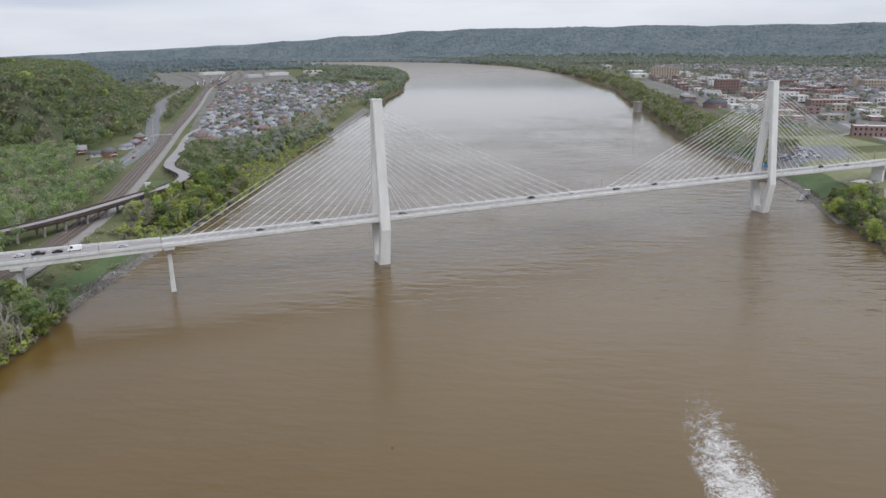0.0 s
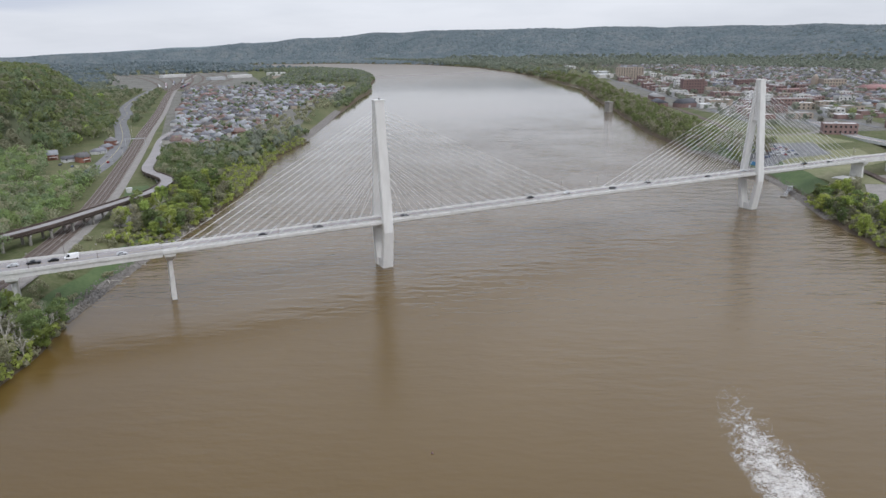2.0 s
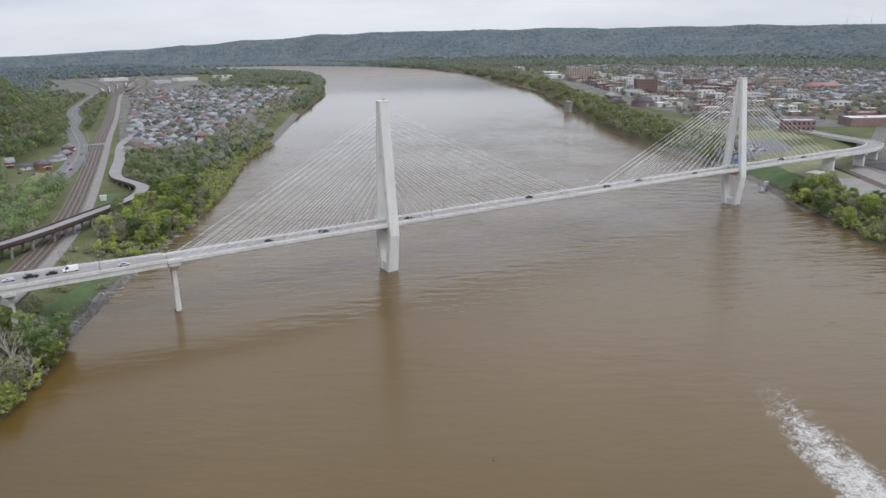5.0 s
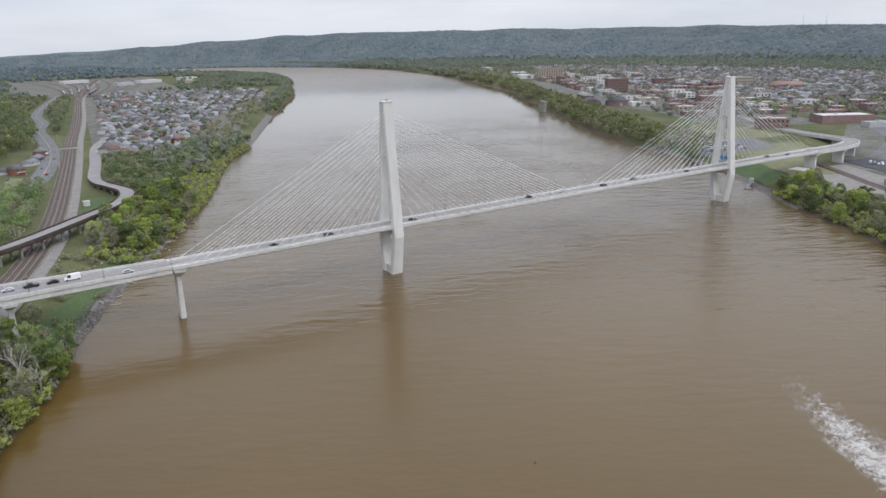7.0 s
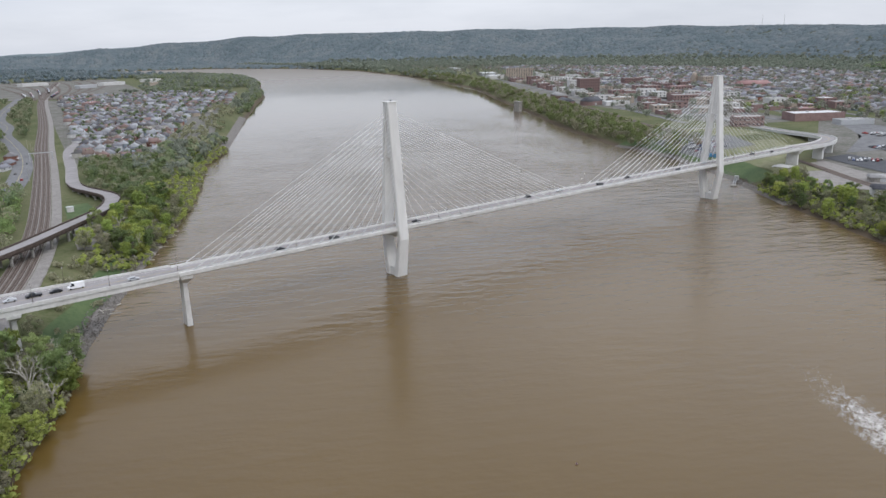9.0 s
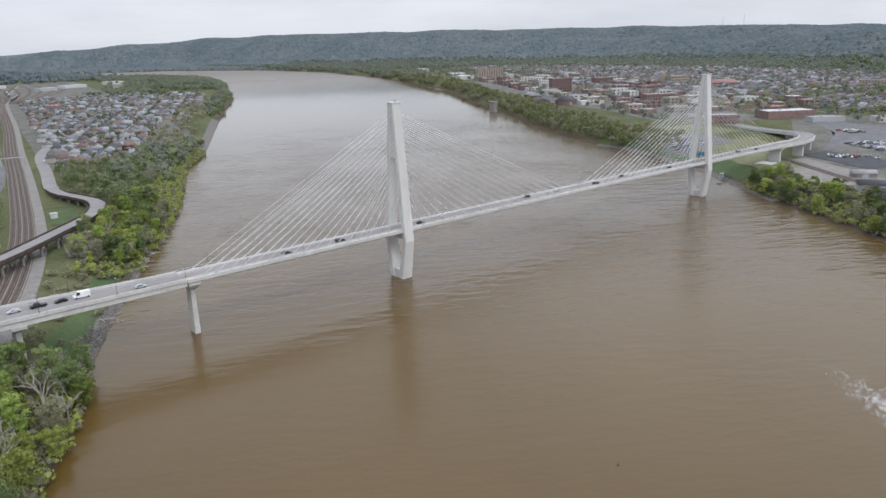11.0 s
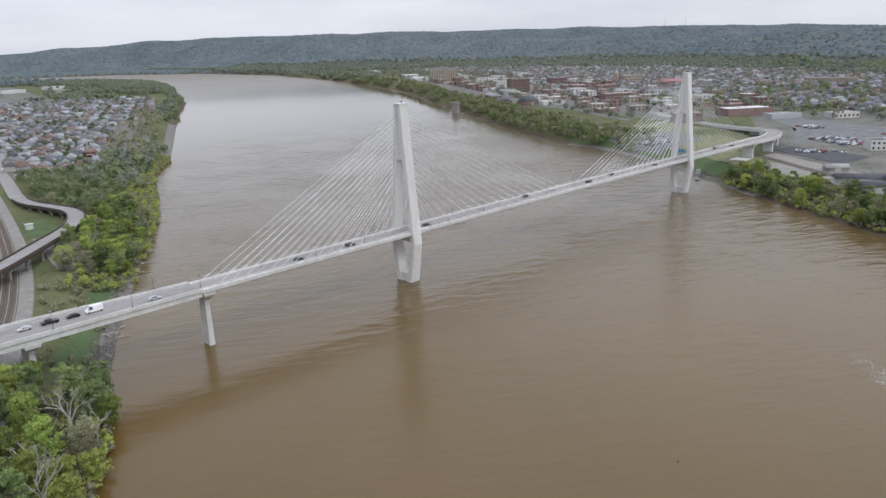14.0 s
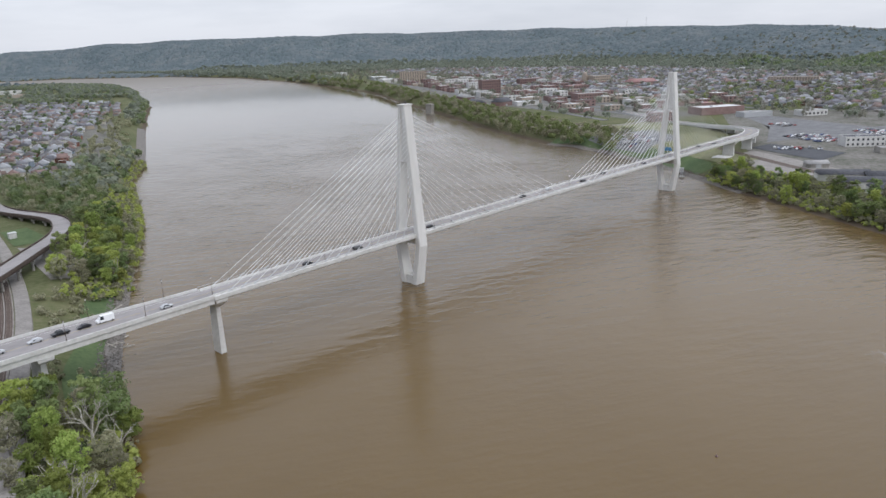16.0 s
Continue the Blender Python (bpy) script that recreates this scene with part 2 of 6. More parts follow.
def ground_material():
    """Grass, bare soil and gravel by noise; steep river banks show mud."""
    m = bpy.data.materials.new("river_plain_ground")
    m.use_nodes = True
    n, l = m.node_tree.nodes, m.node_tree.links
    p = n["Principled BSDF"]
    geo = n.new("ShaderNodeNewGeometry")
    a, b = n.new("ShaderNodeTexNoise"), n.new("ShaderNodeTexNoise")
    a.inputs["Scale"].default_value, a.inputs["Detail"].default_value = 0.02, 6
    b.inputs["Scale"].default_value, b.inputs["Detail"].default_value = 0.4, 6
    for t in (a, b):
        l.new(geo.outputs["Position"], t.inputs["Vector"])
    r1, r2, mix = n.new("ShaderNodeValToRGB"), n.new("ShaderNodeValToRGB"), n.new("ShaderNodeMix")
    r1.color_ramp.elements[0].position, r1.color_ramp.elements[0].color = 0.35, (0.060, 0.085, 0.028, 1)
    r1.color_ramp.elements[1].position, r1.color_ramp.elements[1].color = 0.66, (0.150, 0.150, 0.075, 1)
    r2.color_ramp.elements[0].position, r2.color_ramp.elements[0].color = 0.3, (0.055, 0.075, 0.028, 1)
    r2.color_ramp.elements[1].position, r2.color_ramp.elements[1].color = 0.7, (0.17, 0.15, 0.10, 1)
    l.new(a.outputs["Fac"], r1.inputs["Fac"])
    l.new(b.outputs["Fac"], r2.inputs["Fac"])
    mix.data_type = "RGBA"
    mix.inputs["Factor"].default_value = 0.45
    l.new(r1.outputs["Color"], mix.inputs["A"])
    l.new(r2.outputs["Color"], mix.inputs["B"])
    # mud along the waterline, by height above the river
    sep, mr, mud = n.new("ShaderNodeSeparateXYZ"), n.new("ShaderNodeMapRange"), n.new("ShaderNodeMix")
    l.new(geo.outputs["Position"], sep.inputs["Vector"])
    mr.inputs["From Min"].default_value, mr.inputs["From Max"].default_value = 1.2, 3.5
    mr.inputs["To Min"].default_value, mr.inputs["To Max"].default_value = 1, 0
    l.new(sep.outputs["Z"], mr.inputs["Value"])
    mud.data_type = "RGBA"
    mud.inputs["B"].default_value = (0.10, 0.078, 0.056, 1)
    l.new(mr.outputs["Result"], mud.inputs["Factor"])
    l.new(mix.outputs["Result"], mud.inputs["A"])
    # leaf litter under the woods on higher land
    mr2, litter = n.new("ShaderNodeMapRange"), n.new("ShaderNodeMix")
    mr2.inputs["From Min"].default_value, mr2.inputs["From Max"].default_value = 14.0, 22.0
    l.new(sep.outputs["Z"], mr2.inputs["Value"])
    litter.data_type = "RGBA"
    # brown-green forest floor on the near hill, painted blue-grey haze on the far ridges
    far_haze, cover = n.new("ShaderNodeMapRange"), n.new("ShaderNodeMix")
    far_haze.inputs["From Min"].default_value, far_haze.inputs["From Max"].default_value = 1500.0, 2300.0
    l.new(sep.outputs["Y"], far_haze.inputs["Value"])
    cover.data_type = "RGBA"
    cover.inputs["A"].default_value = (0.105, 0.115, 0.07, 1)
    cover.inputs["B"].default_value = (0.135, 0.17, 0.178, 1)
    l.new(far_haze.outputs["Result"], cover.inputs["Factor"])
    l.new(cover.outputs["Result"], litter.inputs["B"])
    l.new(mr2.outputs["Result"], litter.inputs["Factor"])
    l.new(mud.outputs["Result"], litter.inputs["A"])
    l.new(litter.outputs["Result"], p.inputs["Base Color"])
    p.inputs["Roughness"].default_value = 0.95
    p.inputs["Specular IOR Level"].default_value = 0.1
    return m


def leaf(name, a, b, vary=0.3, size=4.0, glow=0.42, c=None):
    """Leaves that let part of the light through."""
    m = material(name, a, b, size, 0.85, vary=vary, fine=5, spec=0.15, c=c)
    n, l = m.node_tree.nodes, m.node_tree.links
    p, out = n["Principled BSDF"], n["Material Output"]
    tr, mix = n.new("ShaderNodeBsdfTranslucent"), n.new("ShaderNodeMixShader")
    l.new(p.inputs["Base Color"].links[0].from_socket, tr.inputs["Color"])
    mix.inputs["Fac"].default_value = glow
    l.new(p.outputs["BSDF"], mix.inputs[1])
    l.new(tr.outputs["BSDF"], mix.inputs[2])
    l.new(mix.outputs["Shader"], out.inputs["Surface"])
    return m


M_CONC = material("pale_concrete", (0.51, 0.50, 0.475), (0.64, 0.63, 0.605), 9.0, 0.8, 0.05)
M_TOWER = material("white_coated_concrete", (0.60, 0.59, 0.565), (0.70, 0.69, 0.665), 14.0, 0.75, 0.03, stretch=(1, 1, 0.25))
M_OLDCONC = material("weathered_concrete", (0.20, 0.19, 0.17), (0.36, 0.34, 0.31), 4.0, 0.9, 0.1)
M_DECK = material("concrete_roadway", (0.225, 0.21, 0.205), (0.305, 0.285, 0.28), 8.0, 0.9, 0.05, stretch=(0.3, 1, 1))
M_ASPH = material("worn_asphalt", (0.10, 0.10, 0.105), (0.19, 0.19, 0.19), 10.0, 0.9, 0.08)
M_DARKASPH = material("fresh_asphalt", (0.045, 0.047, 0.055), (0.075, 0.078, 0.085), 10.0, 0.9, 0.05)
M_TOWN = material("patchy_town_ground", (0.07, 0.075, 0.05), (0.19, 0.175, 0.16), 22.0, 0.95, 0.1)
M_GRAVEL = material("pale_gravel", (0.18, 0.165, 0.15), (0.28, 0.26, 0.24), 6.0, 0.95, 0.2)
M_BALLAST = material("rusty_ballast", (0.065, 0.048, 0.038), (0.13, 0.10, 0.082), 3.0, 0.95, 0.2)
M_BED = material("grey_brown_ballast", (0.19, 0.17, 0.155), (0.30, 0.275, 0.25), 4.0, 0.95, 0.2)
# greyed leaf tone: haze over the distant trees is painted into it
M_LEAF_HAZED = leaf("hazed_spring_leaves", (0.19, 0.22, 0.17), (0.29, 0.31, 0.245), 0.1, 30.0, glow=0.5)
M_TWIGS = leaf("grey_street_tree_twigs", (0.215, 0.21, 0.175), (0.31, 0.30, 0.25), 0.1, 20.0, glow=0.5)
M_RUST = material("rusty_girder_steel", (0.055, 0.040, 0.034), (0.12, 0.088, 0.072), 3.0, 0.85, 0.1)
M_RAIL = material("rail_steel", (0.16, 0.12, 0.10), (0.25, 0.2, 0.18), 2.0, 0.5, metal=0.6)
M_STAY = material("white_stay_sheath", (0.70, 0.70, 0.69), (0.78, 0.78, 0.77), 5.0, 0.5)
M_STEEL = material("galvanised_steel", (0.42, 0.43, 0.44), (0.55, 0.56, 0.57), 1.0, 0.5, metal=0.3)
M_DARKSTEEL = material("dark_steel", (0.05, 0.05, 0.05), (0.09, 0.09, 0.09), 1.0, 0.6)
M_PAINT = material("road_paint", (0.62, 0.62, 0.60), (0.78, 0.78, 0.75), 2.0, 0.8)
M_YELLOW = material("yellow_road_paint", (0.36, 0.30, 0.16), (0.44, 0.37, 0.2), 2.0, 0.8)
M_RIPRAP = material("riprap_stone", (0.085, 0.078, 0.068), (0.22, 0.20, 0.18), 2.5, 0.95, 0.3)
M_LAWN = material("mown_lawn", (0.050, 0.085, 0.030), (0.085, 0.120, 0.045), 9.0, 0.95, 0.1)
M_FIELD = material("pale_spring_field", (0.13, 0.145, 0.065), (0.21, 0.20, 0.115), 18.0, 0.95, 0.1)
M_TRUNK = material("grey_brown_bark", (0.12, 0.108, 0.09), (0.24, 0.22, 0.19), 1.0, 0.95, stretch=(1, 1, 0.3))
M_BARK = material("pale_bark", (0.26, 0.24, 0.20), (0.52, 0.49, 0.44), 1.0, 0.95, stretch=(1, 1, 0.3))
M_GLASS = material("dark_window_glass", (0.02, 0.025, 0.03), (0.05, 0.055, 0.06), 2.0, 0.12)
M_TYRE = material("black_rubber", (0.012, 0.012, 0.012), (0.025, 0.025, 0.025), 0.5, 0.8)
M_WATER = water_material()
M_GROUND = ground_material()
M_FOAM = foam_material()
M_LEAF_FRESH = leaf("fresh_spring_leaves", (0.245, 0.30, 0.078), (0.41, 0.455, 0.145), glow=0.5)
M_LEAF_GREEN = leaf("green_spring_leaves", (0.165, 0.222, 0.09), (0.29, 0.345, 0.15), glow=0.5)
M_LEAF_DULL = leaf("grey_budding_twigs", (0.24, 0.24, 0.15), (0.38, 0.365, 0.25), glow=0.5)
M_WOOD_HILL = leaf("hillside_spring_woods", (0.145, 0.20, 0.10), (0.34, 0.34, 0.225), 0.15, 22.0, glow=0.5, c=(0.215, 0.265, 0.145))
# ridge woods carry the blue-grey distance haze in their base colour
M_WOOD_HAZED = leaf("hazed_far_woods", (0.185, 0.235, 0.25), (0.30, 0.33, 0.335), 0.0, 160.0, glow=0.5, c=(0.235, 0.282, 0.30))
M_WALLS = palette("painted_house_wall", [(0.62, 0.61, 0.58), (0.52, 0.50, 0.45), (0.36, 0.37, 0.38), (0.30, 0.13, 0.09), (0.66, 0.66, 0.66), (0.42, 0.36, 0.28), (0.30, 0.36, 0.42), (0.58, 0.55, 0.48), (0.24, 0.11, 0.08)])
M_ROOFS = palette("shingle_roof", [(0.13, 0.125, 0.125), (0.22, 0.21, 0.21), (0.17, 0.12, 0.10), (0.27, 0.28, 0.29), (0.10, 0.10, 0.11), (0.23, 0.155, 0.135), (0.22, 0.22, 0.24), (0.36, 0.37, 0.38)], 0.85)
M_BRICK = material("red_brick", (0.20, 0.13, 0.118), (0.29, 0.20, 0.182), 6.0, 0.9, 0.1)
M_DARKBRICK = material("dark_brick", (0.165, 0.105, 0.096), (0.235, 0.155, 0.142), 6.0, 0.9, 0.1)
M_TANBRICK = material("tan_brick", (0.31, 0.255, 0.205), (0.42, 0.36, 0.30), 6.0, 0.9, 0.1)
M_WHITEWALL = material("white_painted_block", (0.50, 0.49, 0.47), (0.66, 0.65, 0.63), 5.0, 0.85)
M_WHITEROOF = material("white_membrane_roof", (0.46, 0.46, 0.46), (0.62, 0.62, 0.61), 12.0, 0.8)
M_GREYROOF = material("grey_gravel_roof", (0.24, 0.235, 0.23), (0.36, 0.35, 0.34), 12.0, 0.9)
M_DARKROOF = material("dark_tar_roof", (0.05, 0.052, 0.06), (0.10, 0.10, 0.11), 12.0, 0.85)
M_REDROOF = material("red_metal_roof", (0.25, 0.135, 0.125), (0.33, 0.19, 0.18), 10.0, 0.7)
M_BLUE = material("blue_tarpaulin", (0.06, 0.22, 0.42), (0.10, 0.32, 0.55), 3.0, 0.6)
M_ORANGE = material("orange_plastic", (0.34, 0.075, 0.04), (0.46, 0.12, 0.06), 1.0, 0.5)
M_CARS = palette("car_paint", [(0.03, 0.03, 0.035), (0.55, 0.56, 0.57), (0.70, 0.70, 0.70), (0.10, 0.11, 0.12), (0.25, 0.03, 0.03), (0.30, 0.31, 0.33), (0.05, 0.08, 0.18), (0.16, 0.15, 0.14)], 0.35)
M_VANWHITE = material("white_van_paint", (0.74, 0.74, 0.74), (0.80, 0.80, 0.80), 3.0, 0.4)
M_BLACKCAR = material("black_car_paint", (0.010, 0.010, 0.012), (0.02, 0.02, 0.022), 3.0, 0.3)
M_SILVER = material("silver_car_paint", (0.42, 0.43, 0.44), (0.50, 0.51, 0.52), 3.0, 0.35)


# ---- helpers for building ----
def part(name, bm, mat, parent=None, label=""):
    me = bpy.data.meshes.new(name)
    bm.to_mesh(me)
    bm.free()
    me.materials.append(mat)
    ob = new(name, me)
    if parent:
        ob.parent = parent
    return tagged(ob, label)


def raw(name, verts, faces, mat, parent=None, label="", smooth=False):
    me = bpy.data.meshes.new(name)
    me.from_pydata(verts, [], faces)
    me.materials.append(mat)
    if smooth:
        me.polygons.foreach_set("use_smooth", [True] * len(me.polygons))
    me.update()
    ob = new(name, me)
    if parent:
        ob.parent = parent
    return tagged(ob, label)


def empty(name, label, category, group="", kind="", at=(0, 0, 0)):
    ob = new(name)
    ob.location = at
    return tagged(ob, label, category, group, kind)


def slab(bm, x0, x1, y0, y1, z0, z1, bevel=0.0):
    vs = [bm.verts.new(c) for c in ((x0, y0, z0), (x1, y0, z0), (x1, y1, z0), (x0, y1, z0), (x0, y0, z1), (x1, y0, z1), (x1, y1, z1), (x0, y1, z1))]
    fs = [bm.faces.new([vs[i] for i in f]) for f in ((3, 2, 1, 0), (4, 5, 6, 7), (0, 1, 5, 4), (1, 2, 6, 5), (2, 3, 7, 6), (3, 0, 4, 7))]
    if bevel:
        bmesh.ops.bevel(bm, geom=list({e for f in fs for e in f.edges}), offset=bevel, segments=1, affect="EDGES")


def slab_bm(*a, **k):
    bm = bmesh.new()
    slab(bm, *a, **k)
    return bm


def rod(bm, a, b, r, sides=6, r2=None):
    a, b = Vector(a), Vector(b)
    d = (b - a).normalized()
    u = d.orthogonal().normalized()
    v = d.cross(u)
    rings = []
    for p, rr in ((a, r), (b, r if r2 is None else r2)):
        rings.append([bm.verts.new(p + rr * (math.cos(2 * math.pi * i / sides) * u + math.sin(2 * math.pi * i / sides) * v)) for i in range(sides)])
    for i in range(sides):
        j = (i + 1) % sides
        bm.faces.new((rings[0][i], rings[0][j], rings[1][j], rings[1][i]))
    bm.faces.new(rings[0][::-1])
    bm.faces.new(rings[1])


def rod_bm(*a, **k):
    bm = bmesh.new()
    rod(bm, *a, **k)
    return bm


def loft(sections):
    """A closed tube through sections of the same number of points."""
    bm = bmesh.new()
    rings = [[bm.verts.new(p) for p in s] for s in sections]
    k = len(rings[0])
    for r0, r1 in zip(rings, rings[1:]):
        for i in range(k):
            j = (i + 1) % k
            bm.faces.new((r0[i], r0[j], r1[j], r1[i]))
    bm.faces.new(rings[0][::-1])
    bm.faces.new(rings[-1])
    bmesh.ops.recalc_face_normals(bm, faces=bm.faces)
    return bm


def curve_points(points, step):
    """Points along a smooth line through the given ones (Catmull-Rom), about step metres apart, with 3 coordinates."""
    p = np.array(points, float)
    p = np.vstack([2 * p[0] - p[1], p, 2 * p[-1] - p[-2]])
    out = []
    for i in range(1, len(p) - 2):
        k = max(1, int(np.linalg.norm(p[i + 1] - p[i]) / step))
        for s in np.arange(k) / k:
            out.append(0.5 * (2 * p[i] + (p[i + 1] - p[i - 1]) * s + (2 * p[i - 1] - 5 * p[i] + 4 * p[i + 1] - p[i + 2]) * s * s + (3 * p[i] - p[i - 1] - 3 * p[i + 1] + p[i + 2]) * s ** 3))
    return np.array(out + [p[-2]])


def sides_of(line):
    d = np.gradient(line[:, :2], axis=0)
    d /= np.linalg.norm(d, axis=1, keepdims=True)
    return np.c_[-d[:, 1], d[:, 0], 0 * d[:, 0]]  # to the left of the way


def sweep(line, profile):
    """A profile of (to the left, up) points carried along a line."""
    nrm = sides_of(line)
    return loft([[p + n * o + np.array((0, 0, u)) for o, u in profile] for p, n in zip(line, nrm)])


def ribbon(name, line, w0, w1, mat, up=0.0, parent=None):
    """A thin road body along a line, from w0 to w1 to the left of it, with its sides going down into the ground."""
    return part(name, sweep(line, [(w0, up), (w1, up), (w1 + 0.4, up - 0.7), (w0 - 0.4, up - 0.7)]), mat, parent)


# ---- the lie of the land ----
PLAIN = 11.0
BANK_WEST = np.array([(-560, -900), (-330, -440), (-240, -220), (-183, -83), (-164, -46), (-154, -11), (-140, 20), (-128, 45), (-99, 103), (-79, 141), (-61, 171), (-21, 255), (44, 415), (90, 488), (197, 712), (300, 925), (400, 1130), (490, 1300), (580, 1540), (690, 1790), (770, 2040), (800, 2200), (800, 2330), (740, 2620), (660, 2950), (600, 3300), (570, 3900), (540, 4900)], float)
BANK_EAST = np.array([(-120, -900), (60, -440), (120, -340), (180, -240), (220, -165), (247, -120), (266, -90), (290, -50), (307, -26), (331, 7), (355, 39), (415, 150), (430, 220), (500, 360), (640, 590), (780, 830), (950, 1100), (1050, 1340), (1230, 1800), (1390, 2420), (1400, 3000), (1340, 3500), (1150, 4000), (950, 4400), (860, 4900)], float)


def off_line(px, py, line):
    """How far points lie from a line, and on which side of it (positive: left of its way)."""
    best, side = np.full(px.shape, 1e9), np.zeros(px.shape)
    for a, b in zip(line[:-1], line[1:]):
        d = b - a
        s = np.clip(((px - a[0]) * d[0] + (py - a[1]) * d[1]) / (d @ d), 0, 1)
        q = np.hypot(px - a[0] - s * d[0], py - a[1] - s * d[1])
        c = d[0] * (py - a[1]) - d[1] * (px - a[0])
        near = q < best - 1e-6
        best, side = np.where(near, q, best), np.where(near, c, side)
    return best * np.sign(side)


def smooth01(v):
    v = np.clip(v, 0, 1)
    return v * v * (3 - 2 * v)


def waves(x, y, size, seed):
    """Cheap rolling noise between -1 and 1."""
    rng, out = np.random.RandomState(seed), 0
    for k in range(7):
        a, ph = rng.uniform(0, 2 * math.pi, 2)
        f = 2 * math.pi / size * rng.uniform(0.6, 1.9)
        out = out + np.sin((x * math.cos(a) + y * math.sin(a)) * f + ph + 1.3 * np.sin((x * math.sin(a) - y * math.cos(a)) * f * 0.7 + ph))
    return out / 4.0


HUB = (-180.0, -300.0)
RIDGE_AZ = [-60, -20, -9, 2, 9, 19, 25, 33, 46, 60, 68, 73, 76, 80, 120]
RIDGE_UP = [-28, -24, -19, -11, -5, 7, 13, 15, 13, 9, 5, 0, -8, -14, -14]
RIDGE_FAR = [4700, 4800, 4860, 4870, 4870, 4780, 4600, 4500, 4300, 3800, 3300, 3000, 2900, 2800, 2800]
RIDGE_FOOT = [4300, 4400, 4500, 4540, 4540, 4350, 3950, 3600, 3350, 2950, 2550, 2400, 2350, 2300, 2300]
KNOLLS = ((1923, 538, 24, 62), (1940, 165, 36, 150))
HILL_EDGE = np.array([(-900, 380), (-420, 455), (-243, 478), (-165, 468), (-128, 560), (-100, 712), (-88, 980), (-95, 1250), (-200, 1500), (-700, 1900)], float)


def land(x, y):
    w = off_line(x, y, BANK_WEST)
    e = -off_line(x, y, BANK_EAST)
    az = np.degrees(np.arctan2(x - HUB[0], y - HUB[1]))
    far = np.hypot(x - HUB[0], y - HUB[1])
    top = np.interp(az, RIDGE_AZ, RIDGE_FAR)
    foot = np.interp(az, RIDGE_AZ, RIDGE_FOOT)
    inland = np.maximum(np.maximum(w, e), far - foot + 260)
    rise = np.where(inland < 0, np.maximum(inland * 0.35, -4.0), PLAIN * smooth01((inland + 4) / 40.0) * 1.0)
    z = np.where(inland > 0, np.maximum(rise, np.minimum(inland * 0.12, PLAIN)), rise)
    # the wooded hill on the west side
    h = off_line(x, y, HILL_EDGE)
    hill = 60 * smooth01((h - 4) / 105.0) + 7 * smooth01((h - 100) / 200.0) + 6 * waves(x, y, 260, 3) * smooth01((h - 60) / 200.0)
    # the far ridges
    crest = 116 + top * np.interp(az, RIDGE_AZ, RIDGE_UP) / 1276.0 - PLAIN
    r = smooth01((far - foot + 50 * waves(x, y, 700, 5)) / (top - foot))
    ridge = np.maximum(crest, 20) * r * (1 + 0.24 * waves(x, y, 520, 7) * (1 - 0.8 * r))
    # two wooded knolls behind the east town
    knoll = sum(up * np.exp(-((x - a) ** 2 + (y - b) ** 2) / size ** 2) for a, b, up, size in KNOLLS)
    return z + np.where(inland > 30, np.maximum(hill, 0) + ridge + knoll, 0)


def spaced(knots):
    """Grid lines from (start, step) knots to the last start."""
    out = []
    for (a, s), (b, _) in zip(knots, knots[1:]):
        out += list(np.arange(a, b, s))
    return np.array(out + [knots[-1][0]], float)


gx = spaced([(-3000, 120), (-1000, 40), (-500, 14), (-260, 6), (60, 10), (220, 6), (520, 14), (900, 30), (1800, 45), (4400, 1)])
gy = spaced([(-1000, 60), (-300, 14), (-120, 6), (320, 10), (700, 20), (1500, 35), (4700, 1)])
GX, GY = np.meshgrid(gx, gy)
GZ = land(GX, GY)
nx, ny = len(gx), len(gy)
idx = np.arange(nx * ny).reshape(ny, nx)
quads = np.stack([idx[:-1, :-1], idx[:-1, 1:], idx[1:, 1:], idx[1:, :-1]], -1).reshape(-1, 4)
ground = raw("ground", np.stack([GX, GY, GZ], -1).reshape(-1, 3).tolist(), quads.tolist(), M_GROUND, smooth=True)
tagged(ground, "grassy river plain with muddy banks and distant wooded ridges", "ground", kind="structure")

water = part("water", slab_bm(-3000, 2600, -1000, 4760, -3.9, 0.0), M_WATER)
tagged(water, "muddy brown river with wind ripples under an overcast sky", "river", kind="structure")


# ---- the cable-stayed bridge ----
SPAN, SIDE, TOP = 274.3, 108.0, 87.4


def road_z(x):
    """Height of the roadway along the bridge."""
    z = 25.1 + 1.1 * (1 - ((x - 137.0) / 250.0) ** 2)
    return z if x > -113 else 25.1 + (x + 113) * 0.006


def bridge_line(x0, x1, step):
    return np.array([(x, 0.0, road_z(x)) for x in np.linspace(x0, x1, max(2, int(abs(x1 - x0) / step) + 1))])


